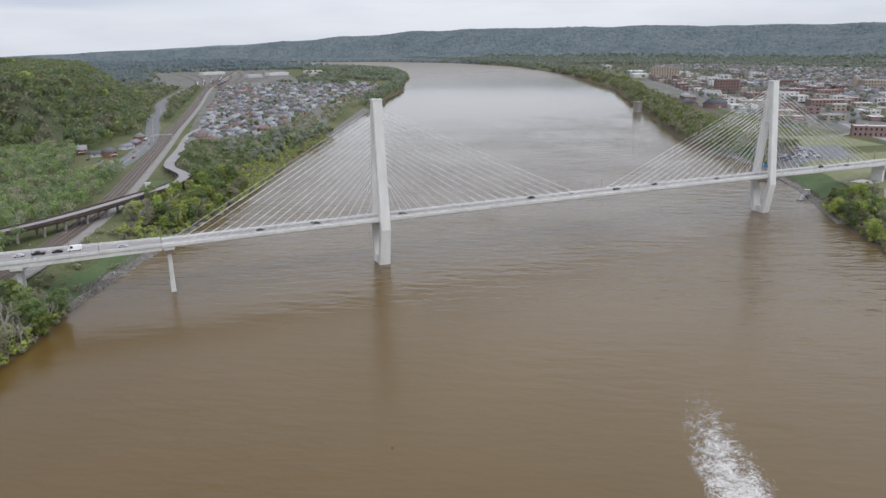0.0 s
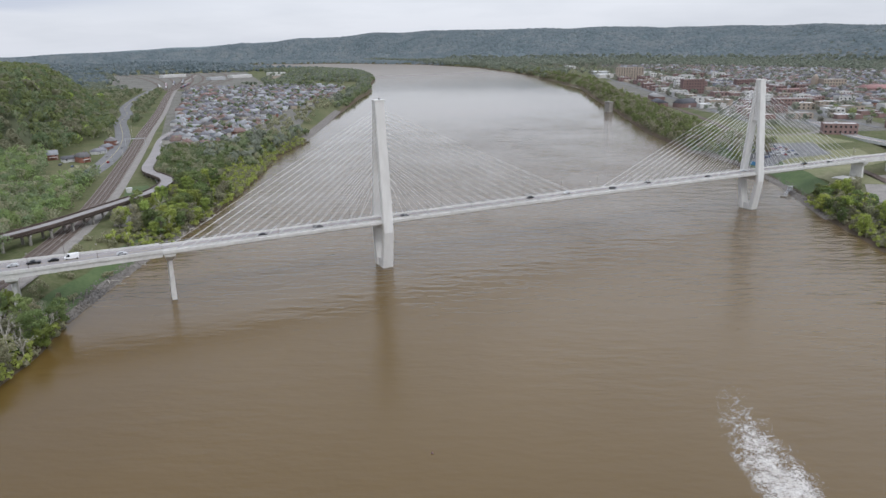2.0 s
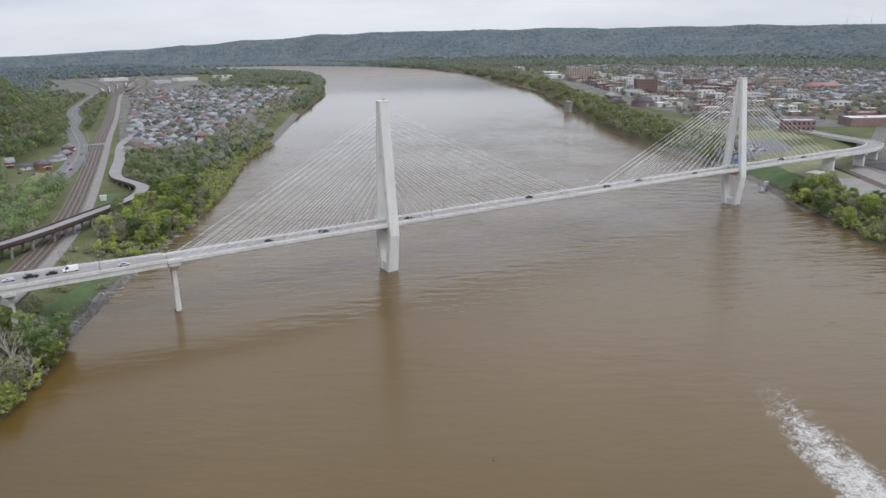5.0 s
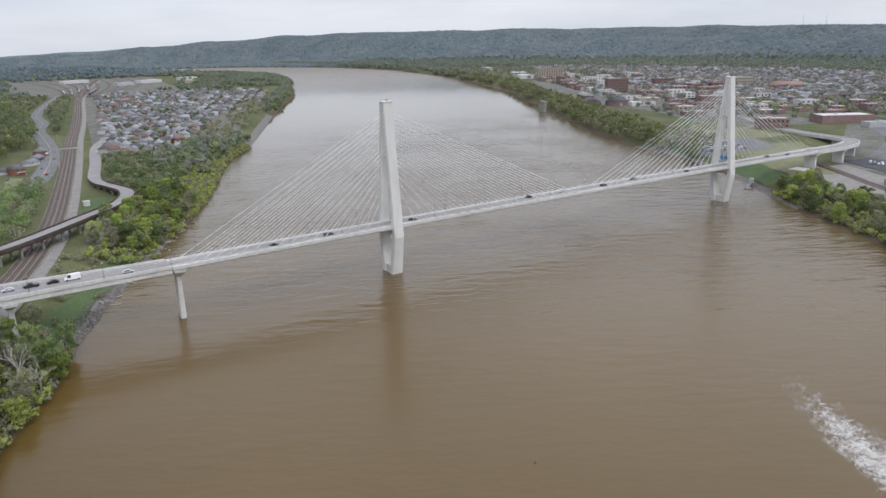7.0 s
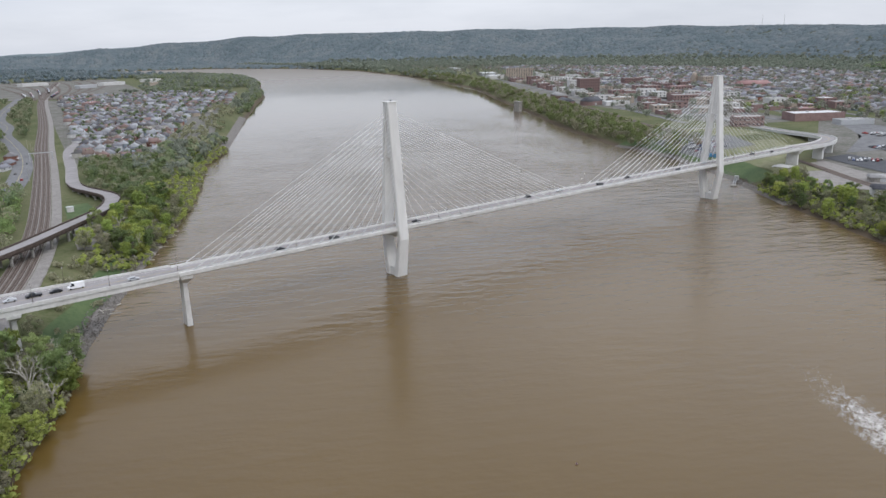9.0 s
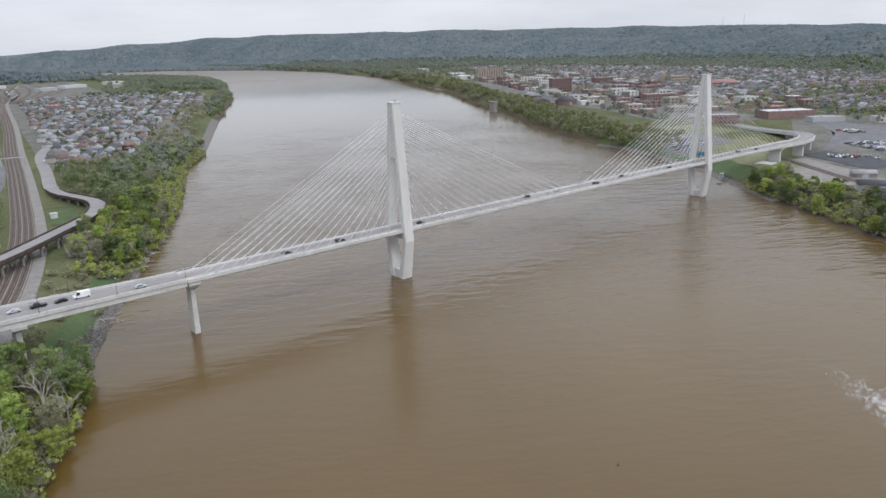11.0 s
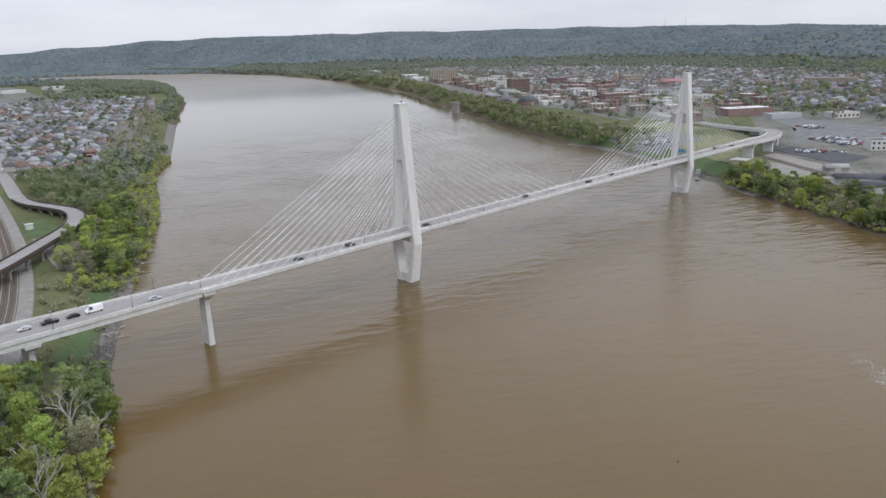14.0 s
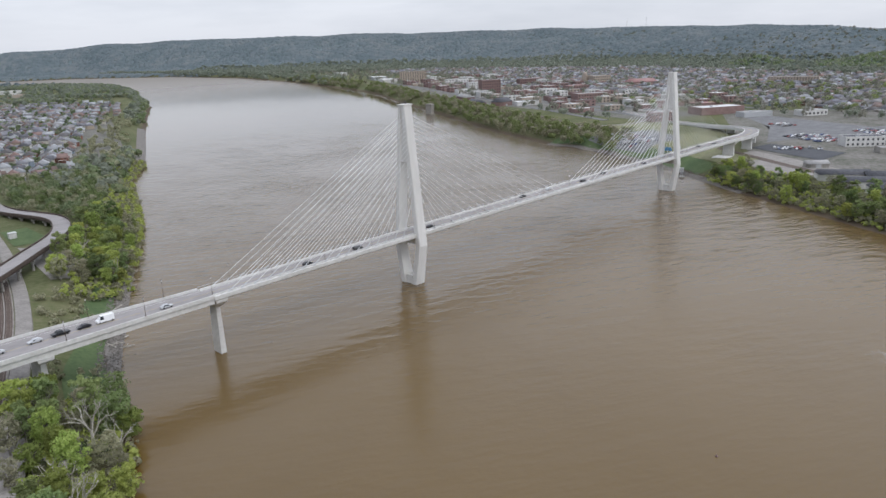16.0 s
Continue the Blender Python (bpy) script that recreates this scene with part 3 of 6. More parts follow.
bridge = empty("cable_stayed_bridge", "long white concrete cable-stayed road bridge over a river", "bridge")
main_line = bridge_line(-SIDE - 3, 388.0, 6.0)
part("deck_slab", sweep(main_line, [(-6.0, -0.05), (6.0, -0.05), (6.0, -0.45), (-6.0, -0.45)]), M_CONC, bridge)
part("roadway", sweep(main_line, [(-4.85, 0.0), (4.85, 0.0), (4.85, -0.045), (-4.85, -0.045)]), M_DECK, bridge, "grey concrete roadway with worn wheel tracks")
for s in (-1, 1):
    part("edge_girder", sweep(main_line, [(s * 6.7, 0.25), (s * 5.2, 0.25), (s * 5.2, -1.75), (s * 6.3, -1.75), (s * 6.7, -1.2)][::s]), M_CONC, bridge)
    part("parapet", sweep(main_line, [(s * 5.0, 0.85), (s * 4.75, 0.8), (s * 4.6, 0.0), (s * 5.18, 0.0), (s * 5.18, 0.85)][::s]), M_CONC, bridge)
    part("handrail", sweep(main_line, [(s * 6.55, 1.32), (s * 6.45, 1.32), (s * 6.45, 1.22), (s * 6.55, 1.22)][::s]), M_STEEL, bridge)
    part("edge_line", sweep(main_line, [(s * 3.75, 0.012), (s * 3.6, 0.012), (s * 3.6, 0.004), (s * 3.75, 0.004)][::s]), M_PAINT, bridge)
part("centre_line", sweep(main_line, [(-0.12, 0.012), (0.12, 0.012), (0.12, 0.004), (-0.12, 0.004)]), M_YELLOW, bridge)
beam_me = None
for x in np.arange(-SIDE + 3, 386, 6.6):
    if abs(x) < 4 or abs(x - SPAN) < 4:
        continue
    if beam_me is None:
        b = part("floor_beam", slab_bm(-0.25, 0.25, -5.2, 5.2, -1.6, -0.46), M_CONC, bridge)
        beam_me = b.data
    else:
        b = new("floor_beam", beam_me)
        b.parent = bridge
    b.location = (x, 0, road_z(x))
post_me = None
for x in np.arange(-SIDE, 388, 4.4):
    for s in (-1, 1):
        if post_me is None:
            b = part("rail_post", slab_bm(-0.06, 0.06, -0.06, 0.06, 0.25, 1.22), M_STEEL, bridge)
            post_me = b.data
        else:
            b = new("rail_post", post_me)
            b.parent = bridge
        b.location = (x, s * 6.5, road_z(x))

# towers: two legs that lean together above the deck and towards each other again below it
HX = 2.75


def leg_section(z, s):
    """Corners of a leg at a height: outer and inner face across the bridge."""
    outer = np.interp(z, [-4, 0, 20, TOP], [4.9, 5.4, 8.75, 2.15])
    thick = np.interp(z, [-4, 0, 18, 22, 60, TOP], [3.4, 3.3, 2.7, 2.7, 2.5, 2.1])
    hx = np.interp(z, [-4, 0, 20, TOP], [3.0, 3.0, HX, HX - 0.15])
    inner = max(outer - thick, 0.0)
    c = 0.35
    return [(-hx + c, s * outer, z), (hx - c, s * outer, z), (hx, s * (outer - c), z), (hx, s * inner, z), (-hx, s * inner, z), (-hx, s * (outer - c), z)]


tower_me = {}
for n_t, tx in enumerate((0.0, SPAN)):
    tower = new("tower")
    tower.parent, tower.location = bridge, (tx, 0, 0)
    tagged(tower, "tall white A-shaped concrete tower with legs closing in below the deck")
    if n_t == 0:
        for s in (-1, 1):
            bm = loft([leg_section(z, s) for z in (-4, 0, 6, 13, 19, 20, 22, 26, 40, 55, 70, TOP)])
            tower_me[s] = part("leg", bm, M_TOWER, tower).data
        bm = bmesh.new()
        slab(bm, -1.3, 1.3, -5.2, 5.2, 20.6, 22.9)
        tower_me["beam"] = part("crossbeam", bm, M_TOWER, tower).data
        bm = loft([[(-2.5, -1.9, z), (2.5, -1.9, z), (2.5, 1.9, z), (-2.5, 1.9, z)] for z in (-4, 4.4)])
        tower_me["wall"] = part("base_wall", bm, M_TOWER, tower).data
        w = lambda z: max(leg_section(z, 1)[0][1] - 1.0, 0.5)
        bm = loft([[(-1.9, -w(z), z), (1.9, -w(z), z), (1.9, w(z), z), (-1.9, w(z), z)] for z in (61, 70, 80, TOP - 0.3)])
        tower_me["web"] = part("head_web", bm, M_TOWER, tower).data
        bm = slab_bm(-2.9, 2.9, -2.4, 2.4, TOP + 0.003, TOP + 0.5)
        tower_me["cap"] = part("cap", bm, M_TOWER, tower).data
        bm = rod_bm((0.6, 0, TOP + 0.5), (0.6, 0, TOP + 1.5), 0.35, 8)
        tower_me["light"] = part("beacon", bm, M_DARKSTEEL, tower, "small dark aviation light").data
    else:
        for k, nm in ((-1, "leg"), (1, "leg"), ("beam", "crossbeam"), ("wall", "base_wall"), ("web", "head_web"), ("cap", "cap"), ("light", "beacon")):
            o = new(nm, tower_me[k])
            o.parent = tower

# stay cables: a fan from each tower to both edges of the deck
N_STAY = 17
for tx in (0.0, SPAN):
    for way in (-1, 1):
        reach = SIDE - 3.0 if (way < 0) == (tx == 0) else 125.0
        for i in range(N_STAY):
            f = i / (N_STAY - 1)
            zt = 46.0 + (TOP - 5.0 - 46.0) * f ** 0.9
            xd = tx + way * (11.0 + (reach - 11.0) * f)
            for s in (-1, 1):
                yt = s * (leg_section(zt, 1)[0][1] - 0.8)
                a, b = (xd, s * 5.95, road_z(xd) + 0.2), (tx + way * 2.2, yt, zt)
                c = part("stay_cable", rod_bm(a, b, 0.085, 6), M_STAY, bridge)
                d = (Vector(b) - Vector(a)).normalized()
                part("anchor_sleeve", rod_bm(Vector(a) - d * 0.3, Vector(a) + d * 3.2, 0.2, 6), M_STEEL, c)

# the west approach: a wide girder deck that flares towards the shore
wx = np.linspace(-SIDE - 3.1, -330, 30)


def flare(x):
    f = smooth01((-SIDE - x) / 75.0)
    return -6.6 - 0.8 * f, 6.6 + 5.2 * f  # south and north edge


def approach(name, lo, hi, mat, label=""):
    """lo, hi: functions of x that give (y, z above the road) of two corners; the body hangs between them."""
    return part(name, loft([[(x, lo(x)[0], road_z(x) + lo(x)[1]), (x, hi(x)[0], road_z(x) + lo(x)[1]), (x, hi(x)[0], road_z(x) + hi(x)[1]), (x, lo(x)[0], road_z(x) + hi(x)[1])] for x in wx]), mat, bridge, label)


approach("approach_deck", lambda x: (flare(x)[0], -0.55), lambda x: (flare(x)[1], -0.05), M_CONC)
approach("approach_roadway", lambda x: (flare(x)[0] + 0.55, -0.045), lambda x: (flare(x)[1] - 0.55, 0.0), M_DECK, "grey concrete roadway")
approach("approach_parapet", lambda x: (flare(x)[0], -0.045), lambda x: (flare(x)[0] + 0.42, 0.95), M_CONC)
approach("approach_parapet", lambda x: (flare(x)[1] - 0.42, -0.045), lambda x: (flare(x)[1], 0.95), M_CONC)
approach("centre_line", lambda x: (0.5 * sum(flare(x)) - 0.12, 0.004), lambda x: (0.5 * sum(flare(x)) + 0.12, 0.014), M_YELLOW)
approach("edge_line", lambda x: (flare(x)[0] + 2.0, 0.004), lambda x: (flare(x)[0] + 2.15, 0.014), M_PAINT)
approach("edge_line", lambda x: (flare(x)[1] - 2.15, 0.004), lambda x: (flare(x)[1] - 2.0, 0.014), M_PAINT)
for k in range(5):
    approach("girder", lambda x, k=k: (flare(x)[0] + 0.5 + (flare(x)[1] - flare(x)[0] - 1.5) * k / 4, -2.7), lambda x, k=k: (flare(x)[0] + 1.0 + (flare(x)[1] - flare(x)[0] - 1.5) * k / 4, -0.552), M_CONC)


def hammer_pier(x, base, y0, y1, half, top, drop=3.2):
    """A wall pier under a flared cap."""
    p = new("pier")
    p.parent = bridge
    tagged(p, "slender pale concrete pier with a flared cap")
    ym = 0.5 * (y0 + y1)
    part("column", loft([[(x - a, ym - half * b, z), (x + a, ym - half * b, z), (x + a, ym + half * b, z), (x - a, ym + half * b, z)] for z, a, b in ((base, 1.2, 1.12), (top - drop, 0.9, 1.0))]), M_CONC, p)
    part("pier_cap", loft([[(x - a, ym - h, z), (x + a, ym - h, z), (x + a, ym + h, z), (x - a, ym + h, z)] for z, a, h in ((top - drop + 0.002, 1.2, half + 0.1), (top - 1.2, 2.4, (y1 - y0) / 2 - 0.4), (top, 2.6, (y1 - y0) / 2 - 0.2))]), M_CONC, p)


hammer_pier(-SIDE, -4, -6.6, 6.6, 2.5, road_z(-SIDE) - 1.76, 4.0)
hammer_pier(-172, 4, flare(-172)[0], flare(-172)[1], 5.0, road_z(-172) - 2.72)
hammer_pier(-232, 8, flare(-232)[0], flare(-232)[1], 5.0, road_z(-232) - 2.72)
hammer_pier(388, 6, -6.6, 6.6, 4.5, road_z(388) - 1.8)

# the east approach curves round to the north and comes down into the town
EAST = [(388.2, 0, 25.1), (428, 0.5, 24.2), (471, 12, 22.4), (505, 31, 20.0), (530, 54, 17.4), (566, 98, 13.4), (596, 147, PLAIN + 0.6), (632, 198, PLAIN + 0.4), (680, 262, PLAIN + 0.3)]
east_line = curve_points(EAST, 8.0)
part("approach_deck", sweep(east_line, [(-6.6, -0.05), (6.6, -0.05), (6.6, -1.9), (-6.6, -1.9)]), M_CONC, bridge)
part("approach_roadway", sweep(east_line, [(-6.0, 0.0), (6.0, 0.0), (6.0, -0.045), (-6.0, -0.045)]), M_DECK, bridge)
part("centre_line", sweep(east_line, [(-0.2, 0.014), (0.2, 0.014), (0.2, 0.004), (-0.2, 0.004)]), M_YELLOW, bridge)
for s in (-1, 1):
    part("approach_parapet", sweep(east_line, [(s * 6.62, 0.95), (s * 6.2, 0.95), (s * 6.05, 0.0), (s * 6.62, 0.0)][::s]), M_CONC, bridge)
for x, y, z in ((432, 1.0, 24.0), (471, 12, 22.4), (503, 30, 20.6), (532, 56, 18.8)):
    p = new("pier")
    p.parent = bridge
    part("column", slab_bm(x - 1.3, x + 1.3, y - 4.2, y + 4.2, 8, z - 3.6), M_CONC, p)
    part("pier_cap", slab_bm(x - 1.6, x + 1.6, y - 5.6, y + 5.6, z - 3.598, z - 1.91), M_CONC, p)


# ---- ground cover, roads and railway ----
def strip_beside(name, bank, k0, k1, off0, off1, mat, up, side, label, category, kind="structure", step=5.0, cross=6):
    """Ground cover between two distances inland from a stretch of a bank, draped over the land."""
    line = curve_points([(x, y, 0) for x, y in bank[k0:k1]], step)
    nrm = sides_of(line) * side
    verts, faces = [], []
    for i, (p, n) in enumerate(zip(line, nrm)):
        for j in range(cross + 1):
            q = p + n * (off0 + (off1 - off0) * j / cross + 1.2 * math.sin(i * 0.5 + 0.4 * j))
            verts.append((q[0], q[1], float(land(np.array([q[0]]), np.array([q[1]]))[0]) + up))
    for i in range(len(line) - 1):
        for j in range(cross):
            a = i * (cross + 1) + j
            f = (a, a + 1, a + cross + 2, a + cross + 1)
            faces.append(f if side < 0 else f[::-1])
    return tagged(raw(name, verts, faces, mat, smooth=True), label, category, kind=kind)


def patch(name, corners, mat, up, label, category, cut=10):
    """A flat four-cornered surface on the plain, draped over the land."""
    c = np.array(corners, float)
    verts, faces = [], []
    for i in range(cut + 1):
        for j in range(cut + 1):
            u, v = i / cut, j / cut
            q = (1 - u) * (1 - v) * c[0] + u * (1 - v) * c[1] + u * v * c[2] + (1 - u) * v * c[3]
            verts.append((q[0], q[1], float(land(np.array([q[0]]), np.array([q[1]]))[0]) + up))
    for i in range(cut):
        for j in range(cut):
            a = i * (cut + 1) + j
            faces.append((a, a + cut + 1, a + cut + 2, a + 1))
    ob = raw(name, verts, faces, mat)
    bm = bmesh.new()
    bm.from_mesh(ob.data)
    if sum(f.normal.z for f in bm.faces) < 0:
        bmesh.ops.reverse_faces(bm, faces=bm.faces)
    bm.to_mesh(ob.data)
    bm.free()
    return tagged(ob, label, category, kind="structure")


strip_beside("lawn", BANK_EAST, 9, 13, 5, 24, M_LAWN, 0.35, -1, "bright green mown lawn on the sloping river bank", "lawn")
strip_beside("lawn", BANK_EAST, 9, 13, 24.5, 62, M_FIELD, 0.3, -1, "pale spring grass field above the river bank", "lawn")
patch("lawn", [(395, 20), (470, 30), (520, 90), (420, 110)], M_FIELD, 0.38, "pale spring grass field inside the ramp curve", "lawn")
patch("lawn", [(470, 140), (560, 120), (580, 190), (500, 220)], M_FIELD, 0.25, "pale spring grass field beside the street", "lawn")
patch("pavement", [(318, -58), (392, -3), (425, -8), (345, -128)], M_GRAVEL, 0.2, "bare gravel and dirt railway yard", "yard")
patch("car_park", [(438, 0), (472, -6), (448, -78), (398, -72)], M_DARKASPH, 0.42, "dark fresh asphalt car park", "car park")
patch("car_park", [(395, 85), (470, 80), (520, 140), (440, 175)], M_ASPH, 0.5, "worn asphalt car park", "car park")
patch("car_park", [(540, -20), (660, -60), (640, -130), (510, -90)], M_ASPH, 0.46, "worn asphalt car park", "car park")
patch("yard_ground", [(385, -22), (760, 165), (900, -260), (330, -250)], M_TOWN, 0.1, "patchy gravel and grass ground of the riverside yards", "yard", 24)
patch("yard_ground", [(-35, 1540), (300, 1560), (440, 2500), (-80, 2560)], M_TOWN, 0.12, "grey gravel ground of the far railway yard", "yard", 24)
patch("pavement", [(480, 0), (600, 40), (740, 140), (640, -60)], M_ASPH, 0.16, "grey paved commercial yard", "yard")
patch("pavement", [(600, 190), (700, 150), (900, 500), (700, 520)], M_TOWN, 0.14, "pale paved downtown ground", "yard", 16)
patch("pavement", [(700, 530), (980, 440), (1280, 1050), (1000, 1150)], M_TOWN, 0.14, "pale paved downtown ground", "yard", 20)
patch("pavement", [(-128, 120), (-104, 120), (-92, 165), (-118, 200)], M_GRAVEL, 0.2, "pale gravel yard beside the tracks", "yard")
patch("lawn", [(-118, 205), (-98, 200), (-97, 250), (-112, 250)], M_LAWN, 0.25, "small green lawn inside the ramp curve", "lawn")
patch("lawn", [(-158, 345), (-140, 322), (-128, 375), (-148, 392)], M_FIELD, 0.25, "pale grass lawn below the wooded hill", "lawn")
patch("pavement", [(-72, 440), (70, 470), (350, 1200), (60, 1480)], M_TOWN, 0.1, "grey paved ground between town houses", "yard", 24)
patch("levee", [(90, 507), (98, 497), (262, 850), (253, 856)], M_RIPRAP, 0.5, "grey concrete flood levee slope", "levee", 20)
strip_beside("lawn", BANK_WEST, 4, 10, 4.6, 16, M_LAWN, 0.33, 1, "bright green grass on the bank under the bridge", "lawn")
strip_beside("riprap", BANK_WEST, 5, 10, -2, 5.0, M_RIPRAP, 0.3, 1, "grey broken stone along the waterline", "riprap", "stuff")
strip_beside("riprap", BANK_EAST, 7, 13, -2, 4.5, M_RIPRAP, 0.3, -1, "grey broken stone along the waterline", "riprap", "stuff")

# loose stones on the rip-rap
stone_v, stone_f = [], []
srng = np.random.RandomState(11)
for bank, k0, k1, side, count in ((BANK_WEST, 5, 9, 1, 900), (BANK_EAST, 7, 13, -1, 700)):
    line = curve_points([(x, y, 0) for x, y in bank[k0:k1]], 1.0)
    nrm = sides_of(line) * side
    for _ in range(count):
        i = srng.randint(len(line))
        q = line[i] + nrm[i] * srng.uniform(-1.5, 8)
        r = srng.uniform(0.25, 0.8)
        z = float(land(np.array([q[0]]), np.array([q[1]]))[0]) + 0.4
        b = len(stone_v)
        for a in range(5):
            rr = r * srng.uniform(0.7, 1.3)
            stone_v.append((q[0] + rr * math.cos(a * 1.257), q[1] + rr * math.sin(a * 1.257), z - 0.2 * r))
        stone_v.append((q[0] + srng.uniform(-.2, .2), q[1] + srng.uniform(-.2, .2), z + r * 0.7))
        stone_f += [(b + a, b + (a + 1) % 5, b + 5) for a in range(5)]
tagged(raw("riprap", stone_v, stone_f, M_RIPRAP), "grey broken stones piled along the waterline", "riprap", kind="stuff")

# railway: tracks side by side on a ballast bed
RAIL = [(-330, -420, PLAIN), (-245, -160, PLAIN), (-210, -56, PLAIN), (-191, 0, PLAIN), (-166, 72, PLAIN), (-148, 140, PLAIN), (-131, 225, PLAIN), (-101, 415, PLAIN), (-70, 625, PLAIN), (-42, 800, PLAIN), (-15, 980, PLAIN), (45, 1400, PLAIN), (112, 1790, PLAIN), (240, 2400, PLAIN)]
rail_line = curve_points(RAIL, 12.0)
bed = ribbon("railway_bed", rail_line, -6.6, 6.6, M_BED, 0.35)
tagged(bed, "brown ballast bed carrying several railway tracks", "railway bed", kind="structure")
road_by_rail = ribbon("road", rail_line, -13.0, -7.2, M_GRAVEL, 0.3)
tagged(road_by_rail, "pale gravel service road beside the tracks", "road", kind="structure")
for off in (-4.9, -1.7, 1.7, 4.9):
    track = empty("railway_track", "rusty brown railway track on dark ballast", "railway track", "tracks of the main line", "structure")
    part("track_bed", sweep(rail_line, [(off - 1.1, 0.62), (off + 1.1, 0.62), (off + 1.4, 0.3), (off - 1.4, 0.3)]), M_BALLAST, track, "dark oil-stained ballast and ties")
    for s in (-0.72, 0.72):
        part("rail", sweep(rail_line, [(off + s - 0.06, 0.8), (off + s + 0.06, 0.8), (off + s + 0.06, 0.615), (off + s - 0.06, 0.615)]), M_RAIL, track)
# far yard tracks fan out
for k in range(9):
    yard = curve_points([(40 + 9 * k, 1500, PLAIN), (60 + 26 * k, 1900, PLAIN), (40 + 42 * k, 2350, PLAIN), (-40 + 50 * k, 2700, PLAIN)], 60.0)
    t = ribbon("railway_track", yard, -3.5, 3.5, M_BALLAST, 0.4)
    tagged(t, "brown yard track far off on the plain", "railway track", "yard tracks", "structure")

# highway at the foot of the wooded hill
HWY = [(-420, 215, PLAIN), (-300, 240, PLAIN), (-215, 262, PLAIN), (-160, 290, PLAIN), (-132, 330, PLAIN), (-107, 440, PLAIN), (-92, 560, PLAIN), (-86, 680, PLAIN), (-82, 790, PLAIN), (-66, 900, PLAIN), (-60, 1050, PLAIN), (-20, 1300, PLAIN), (40, 1600, PLAIN)]
hwy_line = curve_points(HWY, 12.0)
hwy = ribbon("road", hwy_line, -2, 15, M_ASPH, 0.33)
tagged(hwy, "grey asphalt highway below the wooded hill", "road", kind="structure")
part("lane_line", sweep(hwy_line, [(6.3, 0.36), (6.7, 0.36), (6.7, 0.335), (6.3, 0.335)]), M_YELLOW, hwy)

# the old viaduct that curls down to the west bank
VIA = [(-330, -20, 19.2), (-260, 32, 19.2), (-191, 84, 19.0), (-159, 112, 18.8), (-124, 154, 18.4), (-101, 184, 17.9), (-88, 214, 17.2), (-84, 240, 16.5), (-88, 270, 15.5), (-92, 300, 14.2), (-89, 345, 12.3), (-76, 422, PLAIN + 0.35), (-55, 553, PLAIN + 0.35), (-28, 640, PLAIN + 0.35)]
via_line = curve_points(VIA, 5.0)
viaduct = empty("viaduct", "old weathered concrete ramp viaduct curving over railway tracks", "viaduct")
part("deck", sweep(via_line, [(-5.0, -0.06), (5.0, -0.06), (5.0, -0.6), (4.0, -1.1), (-4.0, -1.1), (-5.0, -0.6)]), M_OLDCONC, viaduct)
part("roadway", sweep(via_line, [(-4.4, 0.0), (4.4, 0.0), (4.4, -0.055), (-4.4, -0.055)]), M_DECK, viaduct, "worn grey asphalt roadway")
via_high = via_line[via_line[:, 2] > 12.6]
for s in (-1, 1):
    part("parapet", sweep(via_high, [(s * 5.05, 0.95), (s * 4.75, 0.95), (s * 4.75, -0.055), (s * 5.05, -0.7)][::s]), M_RUST, viaduct, "stained dark railing wall")
    part("girder", sweep(via_high, [(s * 4.3, -1.102), (s * 3.6, -1.102), (s * 3.6, -1.9), (s * 4.3, -1.9)][::s]), M_RUST, viaduct, "rusty dark steel edge girder")
run, nrm = 0.0, sides_of(via_line)
for i in range(1, len(via_line)):
    run += np.linalg.norm(via_line[i] - via_line[i - 1])
    if run > 13 and via_line[i][2] > 13.6 and via_line[i][0] > -300:
        run = 0.0
        bent = new("bent")
        bent.parent = viaduct
        p, n = via_line[i], nrm[i]
        along = np.array((n[1], -n[0], 0))
        for s in (-3.2, 3.2):
            q = p + n * s
            bm = bmesh.new()
            rod(bm, (q[0], q[1], 8.5), (q[0], q[1], p[2] - 2.6), 0.78, 8)
            part("column", bm, M_OLDCONC, bent)
        c = [p + n * a + along * b for a, b in ((-4.6, -0.6), (4.6, -0.6), (4.6, 0.6), (-4.6, 0.6))]
        part("cap_beam", loft([[(*v[:2], p[2] - 2.9) for v in c], [(*v[:2], p[2] - 1.91) for v in c]]), M_OLDCONC, bent)


# ---- trees ----
def leaf_cards(centres, radii, per, size, rng, lift=0.25, inner=0.55, tilt=0.38):
    """Small leafy facets lying over lobes, turned outwards with some scatter. Returns verts and quads as arrays."""
    n = len(centres)
    c, r = np.repeat(centres, per, 0), np.repeat(radii, per, 0)
    d = rng.normal(size=(n * per, 3))
    d[:, 2] = d[:, 2] * 0.9 + lift
    d /= np.linalg.norm(d, axis=1, keepdims=True)
    p = c + d * r * rng.uniform(inner, 1.1, (n * per, 1))
    nr = d + rng.normal(size=d.shape) * tilt
    nr /= np.linalg.norm(nr, axis=1, keepdims=True)
    u = np.cross(nr, rng.normal(size=d.shape))
    u /= np.linalg.norm(u, axis=1, keepdims=True)
    v = np.cross(nr, u)
    s = size * rng.uniform(0.55, 1.25, (n * per, 1))
    quad = np.stack([p - u * s - v * s * 0.6, p + u * s * 0.8 - v * s, p + u * s + v * s * 0.7, p - u * s * 0.7 + v * s], 1)
    return quad.reshape(-1, 3), np.arange(n * per * 4).reshape(-1, 4)


